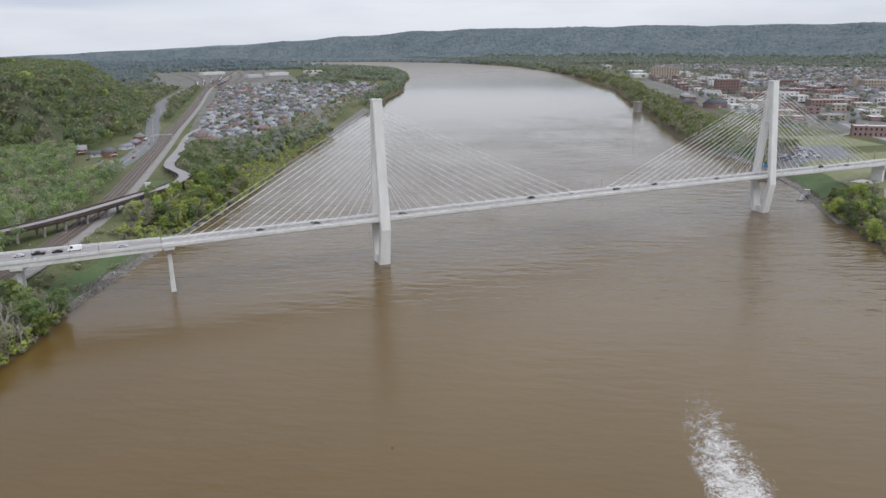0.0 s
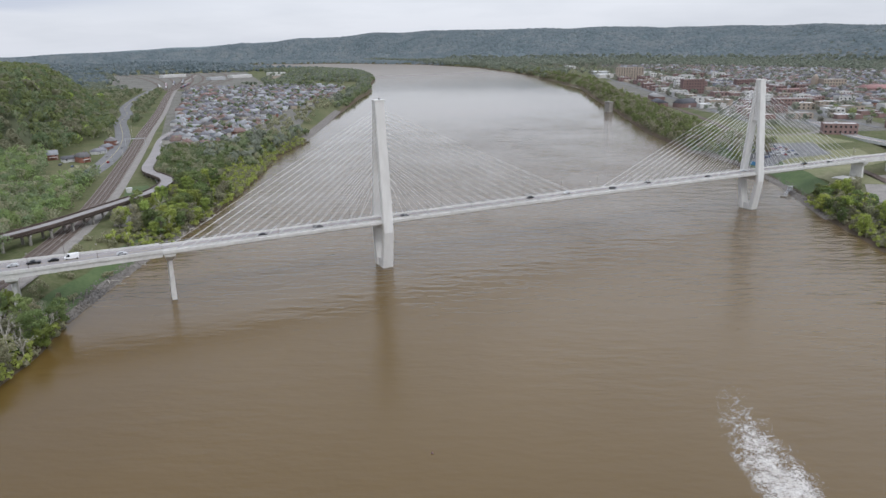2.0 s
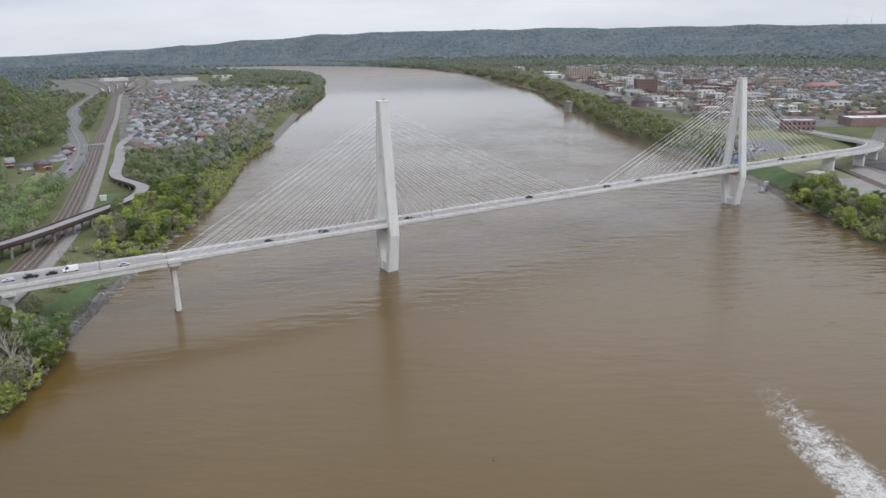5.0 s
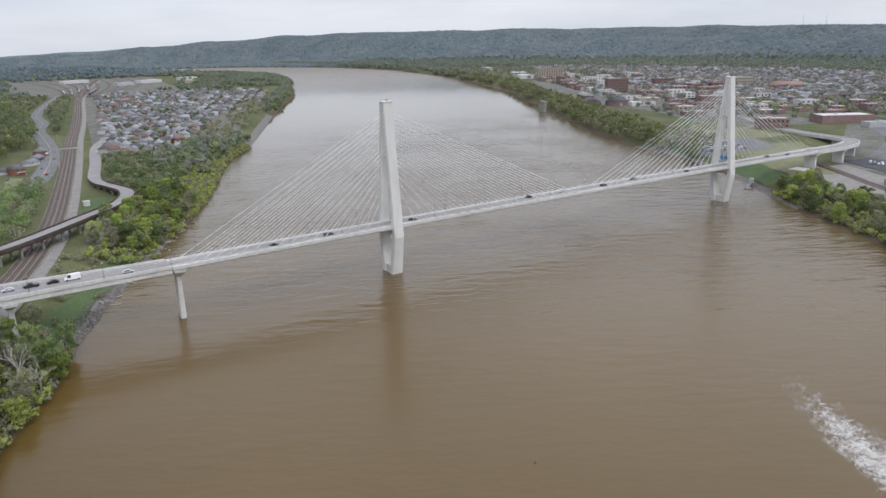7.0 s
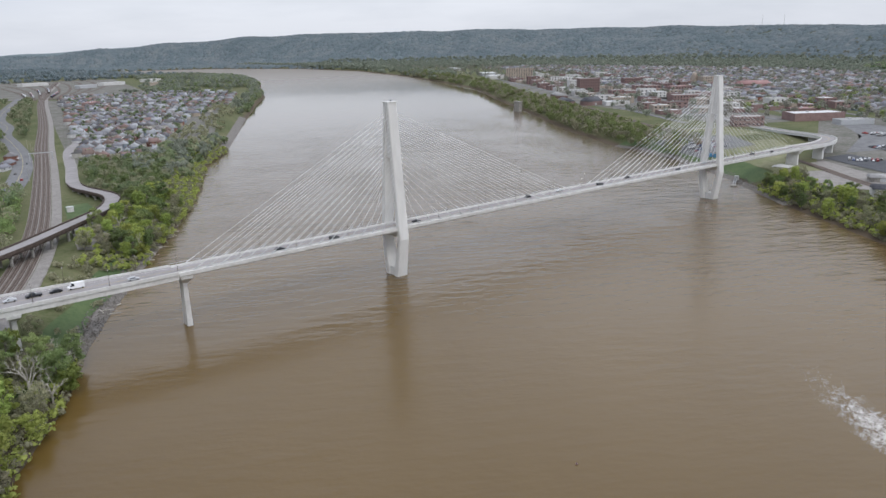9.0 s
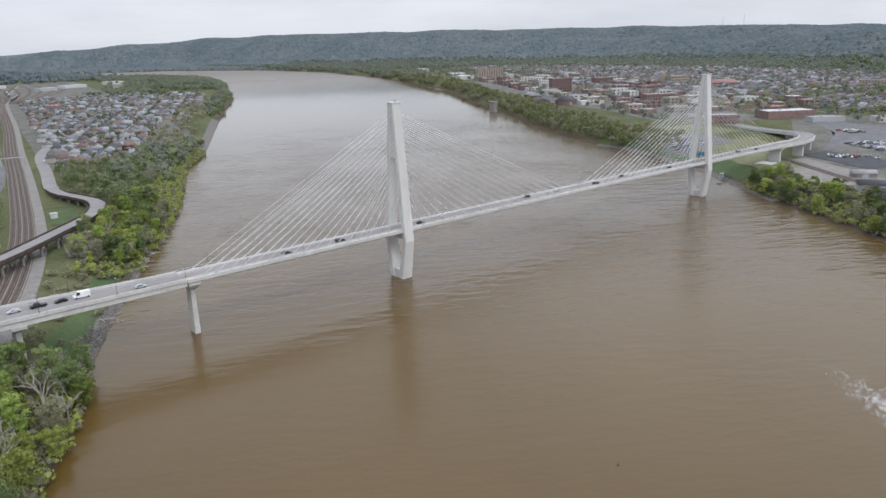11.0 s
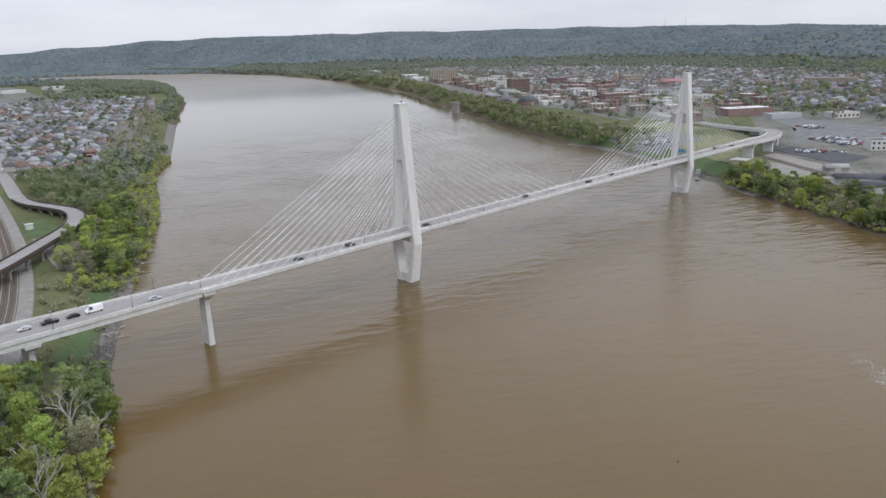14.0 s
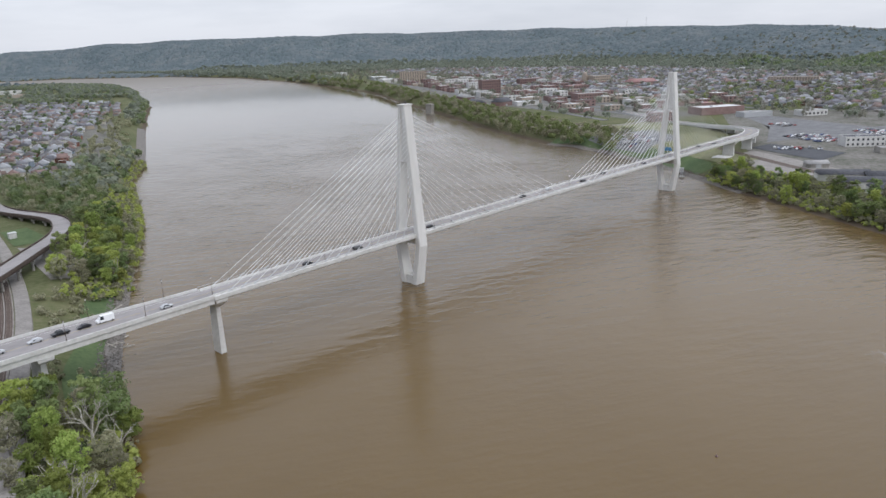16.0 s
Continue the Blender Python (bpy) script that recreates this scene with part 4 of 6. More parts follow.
def mesh_of(name, verts, faces, mat):
    me = bpy.data.meshes.new(name)
    me.vertices.add(len(verts))
    me.vertices.foreach_set("co", np.asarray(verts, np.float32).ravel())
    k = faces.shape[1]
    me.loops.add(faces.size)
    me.loops.foreach_set("vertex_index", faces.astype(np.int32).ravel())
    me.polygons.add(len(faces))
    me.polygons.foreach_set("loop_start", np.arange(0, faces.size, k, dtype=np.int32))
    me.update(calc_edges=True)
    me.materials.append(mat)
    return me


def limbs(bm, base, d, length, r, depth, rng, spread=0.55, shrink=0.72):
    tip = base + d * length
    rod(bm, base, tip, r, 3 if depth < 2 else 4, r * 0.68)
    if depth == 0:
        return
    for k in range(2 if depth > 2 else 3):
        nd = (d + Vector(rng.normal(size=3)) * spread + Vector((0, 0, 0.18))).normalized()
        limbs(bm, base + d * length * rng.uniform(0.6, 1.0), nd, length * shrink * rng.uniform(0.75, 1.1), r * 0.6, depth - 1, rng, spread, shrink)


def tree_kind(seed, height, width, leaf_mat, label, lobes=36, per=58, size=0.31):
    rng = np.random.RandomState(seed)
    t = empty("tree", label, "tree", "trees along the river banks")
    bm = bmesh.new()
    rod(bm, (0, 0, -1.2), (0.2, 0.1, height * 0.42), height * 0.022, 7, height * 0.014)
    for k in range(6):
        a = k * 1.05 + rng.uniform(-.3, .3)
        d = Vector((math.cos(a), math.sin(a), rng.uniform(0.7, 1.6))).normalized()
        limbs(bm, Vector((0.15, 0.08, height * rng.uniform(0.22, 0.42))), d, height * 0.22, height * 0.010, 2, rng)
    part("trunk", bm, M_TRUNK, t, "grey-brown bark trunk with limbs")
    a = rng.uniform(0, 2 * math.pi, lobes)
    q = np.sqrt(rng.uniform(0.03, 1, lobes)) * width * 0.44
    z = height * rng.uniform(0.26, 0.92, lobes)
    q *= np.sin(np.clip((z / height - 0.2) / 0.8, 0, 1) * math.pi * 0.92) ** 0.5
    cen = np.stack([np.cos(a) * q, np.sin(a) * q, z], 1)
    rad = np.stack([width * rng.uniform(0.09, 0.19, lobes)] * 3, 1) * np.array((1, 1, 0.85))
    v, f = leaf_cards(cen, rad, per, size, rng)
    crown = new("crown", mesh_of("crown", v, f, leaf_mat))
    crown.parent = t
    return t


def bare_tree(seed, height, label):
    rng = np.random.RandomState(seed)
    t = empty("tree", label, "tree", "trees along the river banks")
    bm = bmesh.new()
    rod(bm, (0, 0, -1), (0, 0, height * 0.3), 0.42, 7, 0.34)
    for k in range(5):
        a = k * 1.26
        limbs(bm, Vector((0, 0, height * (0.2 + 0.03 * k))), Vector((math.cos(a) * 0.55, math.sin(a) * 0.55, 1)).normalized(), height * 0.27, 0.2, 5, rng, 0.42, 0.66)
    part("trunk", bm, M_BARK, t, "bare whitish trunk and branches")
    return t


KINDS = [
    tree_kind(1, 15, 11, M_LEAF_FRESH, "broad tree in fresh yellow-green spring leaf on the bank"),
    tree_kind(2, 17, 10, M_LEAF_GREEN, "tall tree in green spring leaf on the bank"),
    tree_kind(3, 13, 9.5, M_LEAF_DULL, "thin budding tree with grey-olive twigs", 30, 42, 0.26),
    tree_kind(4, 11, 10, M_LEAF_FRESH, "low bushy tree in yellow-green leaf near the water", 34, 54),
    tree_kind(5, 16, 12, M_LEAF_GREEN, "broad tree in green spring leaf on the bank", 38, 56),
    tree_kind(6, 12, 8, M_LEAF_DULL, "small budding tree with olive leaves", 28, 42, 0.26),
    bare_tree(7, 17, "bare white-barked tree without leaves on the bank"),
    bare_tree(8, 14, "bare white-barked tree without leaves on the bank"),
]
KIND_HOME = [False] * len(KINDS)


def height_at(x, y):
    return float(land(np.array([x]), np.array([y]))[0])


def plant(k, x, y, scale, rng):
    m = pose(x, y, height_at(x, y), 0, 0, rng.uniform(0, 360)) @ Matrix.Diagonal((scale * rng.uniform(0.85, 1.15), scale * rng.uniform(0.85, 1.15), scale, 1))
    if not KIND_HOME[k]:
        KINDS[k].matrix_world = m
        KIND_HOME[k] = True
        return
    t = copy_thing(KINDS[k], Matrix())
    t.matrix_basis = m


def along_bank(bank, k0, k1, side, off0, off1, count, rng, weights, lo=0.75, hi=1.15, clear=None):
    line = curve_points([(x, y, 0) for x, y in bank[k0:k1]], 2.0)
    nrm = sides_of(line) * side
    done = []
    tries = 0
    while len(done) < count and tries < count * 30:
        tries += 1
        i = rng.randint(len(line))
        q = line[i] + nrm[i] * rng.uniform(off0, off1)
        if any((q[0] - a) ** 2 + (q[1] - b) ** 2 < 16 for a, b in done) or (clear and clear(q[0], q[1])):
            continue
        done.append((q[0], q[1]))
        plant(rng.choice(len(KINDS), p=weights), q[0], q[1], rng.uniform(lo, hi), rng)


trng = np.random.RandomState(21)
W_MIX = [0.26, 0.20, 0.14, 0.17, 0.12, 0.07, 0.02, 0.02]
# south of the bridge on the west bank, with gaps round three bare trees
BARE = ((-174, -43), (-160, -23), (-192, -80))
along_bank(BANK_WEST, 2, 6, 1, -1.0, 30, 88, trng, [0.28, 0.17, 0.1, 0.2, 0.14, 0.05, 0.04, 0.02], 0.7, 1.1, lambda x, y: (y > -14 and x > -168) or y < -185 or y > 0 or any(math.hypot(x - a, y - b) < 6.5 for a, b in BARE))
for k, ((x, y), size) in enumerate(zip(BARE, (1.35, 0.9, 1.3))):
    plant(6 + k % 2, x, y, size, trng)
plant(7, -190, -62, 1.0, trng)
# north of it, between the viaduct and the water
along_bank(BANK_WEST, 8, 12, 1, 2, 34, 92, trng, W_MIX, 0.6, 1.0, lambda x, y: y < 80)
plant(7, -97, 160, 0.9, trng)
# east bank, both sides of the bridge
along_bank(BANK_EAST, 3, 10, -1, 1.5, 30, 112, trng, [0.15, 0.22, 0.23, 0.12, 0.14, 0.10, 0.03, 0.01], 0.6, 0.95, lambda x, y: y > -14)


def grove(name, pts, hgt, wid, per, size, mat, label, seed, lobes=5, full=0.27):
    """Many crowns in one mesh; pts: N x 2, hgt and wid: N."""
    rng = np.random.RandomState(seed)
    n = len(pts)
    z = land(pts[:, 0], pts[:, 1])
    cen, rad = [], []
    for k in range(lobes):
        a, q = rng.uniform(0, 2 * math.pi, n), wid * rng.uniform(0.05, 0.33, n)
        h = hgt * (rng.uniform(0.35, 0.8, n) if k else 0.72)
        cen.append(np.stack([pts[:, 0] + np.cos(a) * q, pts[:, 1] + np.sin(a) * q, z + h], 1))
        rad.append(np.stack([wid * rng.uniform(full - 0.07, full + 0.07, n)] * 3, 1) * np.array((1, 1, 0.9)))
    v, f = leaf_cards(np.concatenate(cen), np.concatenate(rad), per, size, rng, 0.45, 0.72 if full < 0.3 else 0.88, 0.28 if full < 0.3 else 0.16)
    ob = new(name, mesh_of(name, v, f, mat))
    return tagged(ob, label, "woods", kind="stuff")


def scatter(x0, x1, y0, y1, step, keep, seed):
    rng = np.random.RandomState(seed)
    X, Y = np.meshgrid(np.arange(x0, x1, step), np.arange(y0, y1, step))
    P = np.stack([X.ravel(), Y.ravel()], 1) + rng.uniform(-0.5, 0.5, (X.size, 2)) * step
    return P[keep(P[:, 0], P[:, 1])], rng


def wind(x, y):
    return off_line(x, y, BANK_WEST)


def eind(x, y):
    return -off_line(x, y, BANK_EAST)


RAIL2, HWY2, VIA2 = np.array(RAIL)[:, :2], np.array(HWY)[:, :2], np.array(VIA)[:, :2]
# woods on the west flat, left of the railway
P, r = scatter(-360, -120, -40, 470, 8.5, lambda x, y: (off_line(x, y, RAIL2) > 12) & (np.abs(off_line(x, y, HWY2) - 6) > 13) & (np.abs(off_line(x, y, VIA2)) > 9) & (off_line(x, y, HILL_EDGE) < 5) & ~((x > -172) & (x < -125) & (y > 318) & (y < 470)) & (np.abs(y - 3) > 16), 31)
for k, mat in enumerate((M_WOOD_HILL, M_LEAF_GREEN, M_WOOD_HILL, M_LEAF_GREEN, M_LEAF_DULL)):
    grove("woods", P[k::5], r.uniform(9, 16, len(P[k::5])), r.uniform(9, 13, len(P[k::5])), 28, 0.55, mat, "spring woods on the flat beside the railway", 40 + k)
# the hill
P, r = scatter(-900, -60, 430, 1700, 11.5, lambda x, y: (off_line(x, y, HILL_EDGE) > 130) & (off_line(x, y, HILL_EDGE) < 420) & (x > -620), 32)
P_slope, _ = scatter(-700, -60, 400, 1500, 11.0, lambda x, y: (off_line(x, y, HILL_EDGE) > 0) & (off_line(x, y, HILL_EDGE) <= 130) & (x > -560) & ~((x > -192) & (x < -135) & (y < 470)), 34)
P = np.concatenate([P_slope, P])
pick = r.uniform(size=len(P)) + 0.25 * waves(P[:, 0], P[:, 1], 90, 9)
for k, mat in enumerate((M_WOOD_HILL, M_LEAF_GREEN, M_LEAF_DULL, M_LEAF_FRESH)):
    Q = P[(pick > (-9, 0.40, 0.78, 1.06)[k]) & (pick <= (0.40, 0.78, 1.06, 9)[k])]
    grove("hill_woods", Q, r.uniform(10, 19, len(Q)), r.uniform(9, 16, len(Q)), 26, 1.15, mat, "mixed spring woods covering the hill", 50 + k, 3, 0.37)
# bank belts farther off, headland and town trees
P, r = scatter(-90, 900, 330, 2600, 13, lambda x, y: (wind(x, y) > 4) & (off_line(x, y, RAIL2) < -24) & (((wind(x, y) < 30) & (y > 880)) | ((wind(x, y) < 55) & (y < 500)) | ((y > 1480) & (waves(x, y, 170, 4) > 0.15) & (wind(x, y) < 300)) | (wind(x, y) < 26) & (y < 560) | ((y > 1850) & (wind(x, y) < 190))), 33)
grove("bank_woods", P[::2], r.uniform(8, 14, len(P[::2])), r.uniform(9, 14, len(P[::2])), 14, 1.3, M_LEAF_HAZED, "green spring trees along the far bank", 60)
grove("bank_woods", P[1::2], r.uniform(7, 12, len(P[1::2])), r.uniform(9, 13, len(P[1::2])), 12, 1.5, M_WOOD_HILL, "olive spring trees along the far bank", 61)
P, r = scatter(-60, 420, 430, 1500, 25, lambda x, y: (wind(x, y) > 60) & (off_line(x, y, RAIL2) < -34), 34)
grove("town_trees", P, r.uniform(5, 10, len(P)), r.uniform(5, 10, len(P)), 16, 0.8, M_WOOD_HILL, "scattered street trees between town houses", 62)
P, r = scatter(380, 1500, 125, 1900, 9.5, lambda x, y: (eind(x, y) > 2) & (eind(x, y) < 42) & ((y < 700) | (waves(x, y, 160, 2) > -0.3)), 35)
grove("bank_woods", P[::2], r.uniform(10, 17, len(P[::2])), r.uniform(9, 15, len(P[::2])), 26, 0.75, M_LEAF_GREEN, "green spring trees along the far bank", 63)
grove("bank_woods", P[1::2], r.uniform(9, 15, len(P[1::2])), r.uniform(9, 14, len(P[1::2])), 24, 0.75, M_LEAF_DULL, "olive spring trees along the far bank", 64)
P, r = scatter(480, 2600, -420, 2700, 33, lambda x, y: (eind(x, y) > 110) & (np.degrees(np.arctan2(x + 180, y + 300)) < 84) & (waves(x, y, 240, 6) > -0.45) & (np.hypot(x + 180, y + 300) < 3400) & ~((x < 700) & (y > -140) & (y < 230)), 36)
grove("town_trees", P[::2], r.uniform(8, 14, len(P[::2])), r.uniform(10, 16, len(P[::2])), 14, 1.15, M_TWIGS, "budding street trees between town houses", 65)
grove("town_trees", P[1::2], r.uniform(7, 12, len(P[1::2])), r.uniform(9, 14, len(P[1::2])), 14, 1.15, M_LEAF_HAZED, "green street trees between town houses", 66)


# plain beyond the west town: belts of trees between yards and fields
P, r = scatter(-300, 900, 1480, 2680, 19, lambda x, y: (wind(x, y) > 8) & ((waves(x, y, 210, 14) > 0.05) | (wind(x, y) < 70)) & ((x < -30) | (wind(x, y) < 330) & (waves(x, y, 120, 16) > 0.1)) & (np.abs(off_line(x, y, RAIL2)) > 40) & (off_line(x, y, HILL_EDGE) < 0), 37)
grove("plain_woods", P, r.uniform(7, 12, len(P)), r.uniform(10, 15, len(P)), 9, 1.9, M_LEAF_HAZED, "olive spring trees on the far plain", 67, 4)
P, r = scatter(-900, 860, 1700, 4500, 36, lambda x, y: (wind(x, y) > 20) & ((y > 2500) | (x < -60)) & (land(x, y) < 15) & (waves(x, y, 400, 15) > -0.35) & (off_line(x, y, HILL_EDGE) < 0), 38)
grove("plain_woods", P, r.uniform(7, 12, len(P)), r.uniform(16, 26, len(P)), 7, 3.4, M_WOOD_HAZED, "distant hazy trees on the far plain", 68, 4)
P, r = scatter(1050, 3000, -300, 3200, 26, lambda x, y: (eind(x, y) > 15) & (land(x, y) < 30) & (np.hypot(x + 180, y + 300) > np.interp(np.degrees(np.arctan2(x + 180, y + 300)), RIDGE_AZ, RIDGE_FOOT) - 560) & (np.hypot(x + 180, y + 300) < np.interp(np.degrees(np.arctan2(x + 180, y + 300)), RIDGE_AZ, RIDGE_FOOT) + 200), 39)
grove("plain_woods", P, r.uniform(8, 13, len(P)), r.uniform(16, 26, len(P)), 7, 3.2, M_LEAF_HAZED, "olive trees at the foot of the far ridge", 69, 4)
P, r = scatter(-100, 110, 225, 470, 8.0, lambda x, y: (wind(x, y) > 24) & (wind(x, y) < 150) & (np.abs(off_line(x, y, VIA2)) > 9) & (off_line(x, y, VIA2) < 0) & (y < 440 - 0.25 * (x + 60)), 43)
for k, mat in enumerate((M_WOOD_HILL, M_LEAF_GREEN, M_LEAF_DULL)):
    grove("bank_woods", P[k::3], r.uniform(7, 12, len(P[k::3])), r.uniform(7, 11, len(P[k::3])), 38, 0.48, mat, "spring woods between the ramp and the water", 80 + k)
P, r = scatter(-420, 90, 560, 1500, 12.0, lambda x, y: (off_line(x, y, RAIL2) > 18) & (np.abs(off_line(x, y, HWY2) - 6) > 15) & (off_line(x, y, HILL_EDGE) < 6) & ((y > 740) | (waves(x, y, 60, 25) > 0.1)), 45)
grove("plain_woods", P[::2], r.uniform(7, 13, len(P[::2])), r.uniform(9, 14, len(P[::2])), 14, 1.2, M_LEAF_DULL, "budding trees between highway and railway", 86, 4)
grove("plain_woods", P[1::2], r.uniform(7, 13, len(P[1::2])), r.uniform(9, 14, len(P[1::2])), 14, 1.2, M_WOOD_HILL, "olive trees between highway and railway", 87, 4)
P, r = scatter(40, 330, 470, 950, 17.0, lambda x, y: (wind(x, y) > 17) & (wind(x, y) < 62) & (waves(x, y, 70, 26) > -0.3), 46)
grove("bank_woods", P, r.uniform(6, 10, len(P)), r.uniform(7, 11, len(P)), 20, 0.85, M_LEAF_DULL, "olive trees behind the flood levee", 88, 4)
P, r = scatter(1000, 1500, 1500, 3600, 22.0, lambda x, y: (eind(x, y) > 3) & (eind(x, y) < 90), 47)
grove("bank_woods", P, r.uniform(8, 14, len(P)), r.uniform(14, 22, len(P)), 10, 2.4, M_LEAF_HAZED, "distant trees along the far shore", 89, 4)
P, r = scatter(640, 1250, -280, 340, 25, lambda x, y: (eind(x, y) > 250) & (waves(x, y, 130, 27) > -0.1) & ~((x < 760) & (y > -140) & (y < 260)), 49)
for k, mat in enumerate((M_WOOD_HILL, M_LEAF_GREEN, M_TWIGS)):
    grove("town_trees", P[k::3], r.uniform(9, 15, len(P[k::3])), r.uniform(9, 14, len(P[k::3])), 24, 0.8, mat, "tall spring trees between the riverside houses", 91 + k)
P, r = scatter(1700, 2200, -120, 680, 15.0, lambda x, y: (land(x, y) > 15) & (np.hypot(x + 180, y + 300) < 2700), 48)
grove("knoll_woods", P, r.uniform(9, 15, len(P)), r.uniform(12, 18, len(P)), 10, 1.9, M_WOOD_HILL, "dark green woods on the knolls behind the town", 90, 4)
# scrub under the bridge on the west bank
P, r = scatter(-180, -85, -14, 95, 6.0, lambda x, y: (wind(x, y) > 4) & (off_line(x, y, RAIL2) < -16) & (waves(x, y, 40, 21) > 0.0), 44)
grove("undergrowth", P, r.uniform(1.5, 4, len(P)), r.uniform(3, 6, len(P)), 18, 0.4, M_LEAF_DULL, "olive-grey scrub on the grassy bank", 84, 3)
# undergrowth on the banks
P, r = scatter(-260, 420, -230, 520, 3.6, lambda x, y: ((wind(x, y) > -1) & (wind(x, y) < 26) & ((y < -12) | (y > 88)) & (off_line(x, y, RAIL2) < -16) & (np.abs(off_line(x, y, VIA2)) > 9)) | ((eind(x, y) > 1.5) & (eind(x, y) < 30) & (y < -8)), 40)
grove("undergrowth", P[::2], r.uniform(2, 5, len(P[::2])), r.uniform(4, 6, len(P[::2])), 16, 0.5, M_LEAF_FRESH, "yellow-green undergrowth on the river banks", 75, 3)
grove("undergrowth", P[1::2], r.uniform(2, 5, len(P[1::2])), r.uniform(4, 6, len(P[1::2])), 14, 0.5, M_LEAF_DULL, "olive-grey undergrowth on the river banks", 76, 3)


# far woods on the ridges and at their feet: low crowns, one mesh
def far_woods(seed):
    rng = np.random.RandomState(seed)
    out = []
    n = 46000
    az = rng.uniform(-14, 84, n)
    foot, top = np.interp(az, RIDGE_AZ, RIDGE_FOOT), np.interp(az, RIDGE_AZ, RIDGE_FAR)
    far = foot - 420 + (top - foot + 470) * rng.uniform(0, 1, n) ** 0.9
    x, y = HUB[0] + far * np.sin(np.radians(az)), HUB[1] + far * np.cos(np.radians(az))
    ok = (land(x, y) > 3) & (far < 4800)
    x, y = x[ok], y[ok]
    n = len(x)
    w, h, z = rng.uniform(10, 16, n), rng.uniform(4.0, 7.5, n), land(x, y)
    lean_x, lean_y = (land(x + 12, y) - land(x - 12, y)) / 24, (land(x, y + 12) - land(x, y - 12)) / 24
    ring = []
    for k, (rr, zz) in enumerate(((1.0, -0.1), (0.66, 0.72))):
        for a in range(5):
            ang = a * 1.2566 + 0.6 * k + rng.uniform(-.3, .3, n)
            q = w * rr * rng.uniform(0.75, 1.25, n)
            dx, dy = q * np.cos(ang), q * np.sin(ang)
            ring.append(np.stack([x + dx, y + dy, z + lean_x * dx + lean_y * dy + h * zz * rng.uniform(0.85, 1.15, n)], 1))
    ring.append(np.stack([x, y, z + h * rng.uniform(0.95, 1.2, n)], 1))
    v = np.stack(ring, 1)
    tri = [(a, (a + 1) % 5, 5 + a) for a in range(5)] + [((a + 1) % 5, 5 + (a + 1) % 5, 5 + a) for a in range(5)] + [(5 + a, 5 + (a + 1) % 5, 10) for a in range(5)]
    f = (np.arange(n)[:, None, None] * 11 + np.array(tri)[None]).reshape(-1, 3)
    me = mesh_of("far_woods", v.reshape(-1, 3), f, M_WOOD_HAZED)
    me.polygons.foreach_set("use_smooth", [True] * len(me.polygons))
    ob = new("far_woods", me)
    tagged(ob, "distant hazy spring woods covering the ridges", "woods", kind="stuff")


far_woods(71)


# ---- houses ----
def gable_arrays(cx, cy, z, w, d, h, rh, yaw):
    """Walls with gables and a roof, as triangle arrays, for many houses at once."""
    n = len(cx)
    c, s = np.cos(yaw), np.sin(yaw)

    def place(lx, ly, lz):
        return np.stack([cx + lx * c - ly * s, cy + lx * s + ly * c, z + lz], 1)

    x, y = w / 2, d / 2
    low, high = np.full(n, -0.6), h
    wall = [place(-x, -y, low), place(x, -y, low), place(x, y, low), place(-x, y, low), place(-x, -y, high), place(x, -y, high), place(x, y, high), place(-x, y, high), place(-x, 0 * y, h + rh - 0.15), place(x, 0 * y, h + rh - 0.15)]
    wt = [(0, 1, 5), (0, 5, 4), (2, 3, 7), (2, 7, 6), (1, 2, 6), (1, 6, 5), (3, 0, 4), (3, 4, 7), (5, 6, 9), (7, 4, 8)]
    ox, oy = x + 0.5, y + 0.55
    e = h - 0.55 * rh / np.maximum(y, 0.1)
    roof = [place(-ox, -oy, e), place(ox, -oy, e), place(ox, oy, e), place(-ox, oy, e), place(-ox, 0 * y, h + rh), place(ox, 0 * y, h + rh), place(-ox, -oy, e - 0.2), place(ox, -oy, e - 0.2), place(ox, oy, e - 0.2), place(-ox, oy, e - 0.2)]
    rt = [(0, 1, 5), (0, 5, 4), (2, 3, 4), (2, 4, 5), (1, 2, 5), (3, 0, 4), (6, 7, 1), (6, 1, 0), (8, 9, 3), (8, 3, 2), (7, 8, 2), (7, 2, 1), (9, 6, 0), (9, 0, 3)]
    wv, rv = np.stack(wall, 1).reshape(-1, 3), np.stack(roof, 1).reshape(-1, 3)
    wf = (np.arange(n)[:, None, None] * 10 + np.array(wt)[None]).reshape(-1, 3)
    rf = (np.arange(n)[:, None, None] * 10 + np.array(rt)[None]).reshape(-1, 3)
    return wv, wf, rv, rf


M_WALLS_MANY = palette("painted_house_walls", [(0.56, 0.55, 0.52), (0.48, 0.46, 0.42), (0.32, 0.33, 0.34), (0.28, 0.13, 0.09), (0.62, 0.62, 0.62), (0.45, 0.38, 0.30), (0.33, 0.38, 0.44), (0.60, 0.57, 0.50), (0.26, 0.12, 0.09)], island=True)
M_ROOFS_MANY = palette("shingle_roofs", [(0.14, 0.135, 0.135), (0.24, 0.23, 0.23), (0.19, 0.14, 0.12), (0.27, 0.28, 0.29), (0.10, 0.10, 0.11), (0.22, 0.145, 0.125), (0.20, 0.20, 0.23), (0.36, 0.37, 0.38), (0.17, 0.17, 0.19), (0.12, 0.115, 0.11)], island=True)


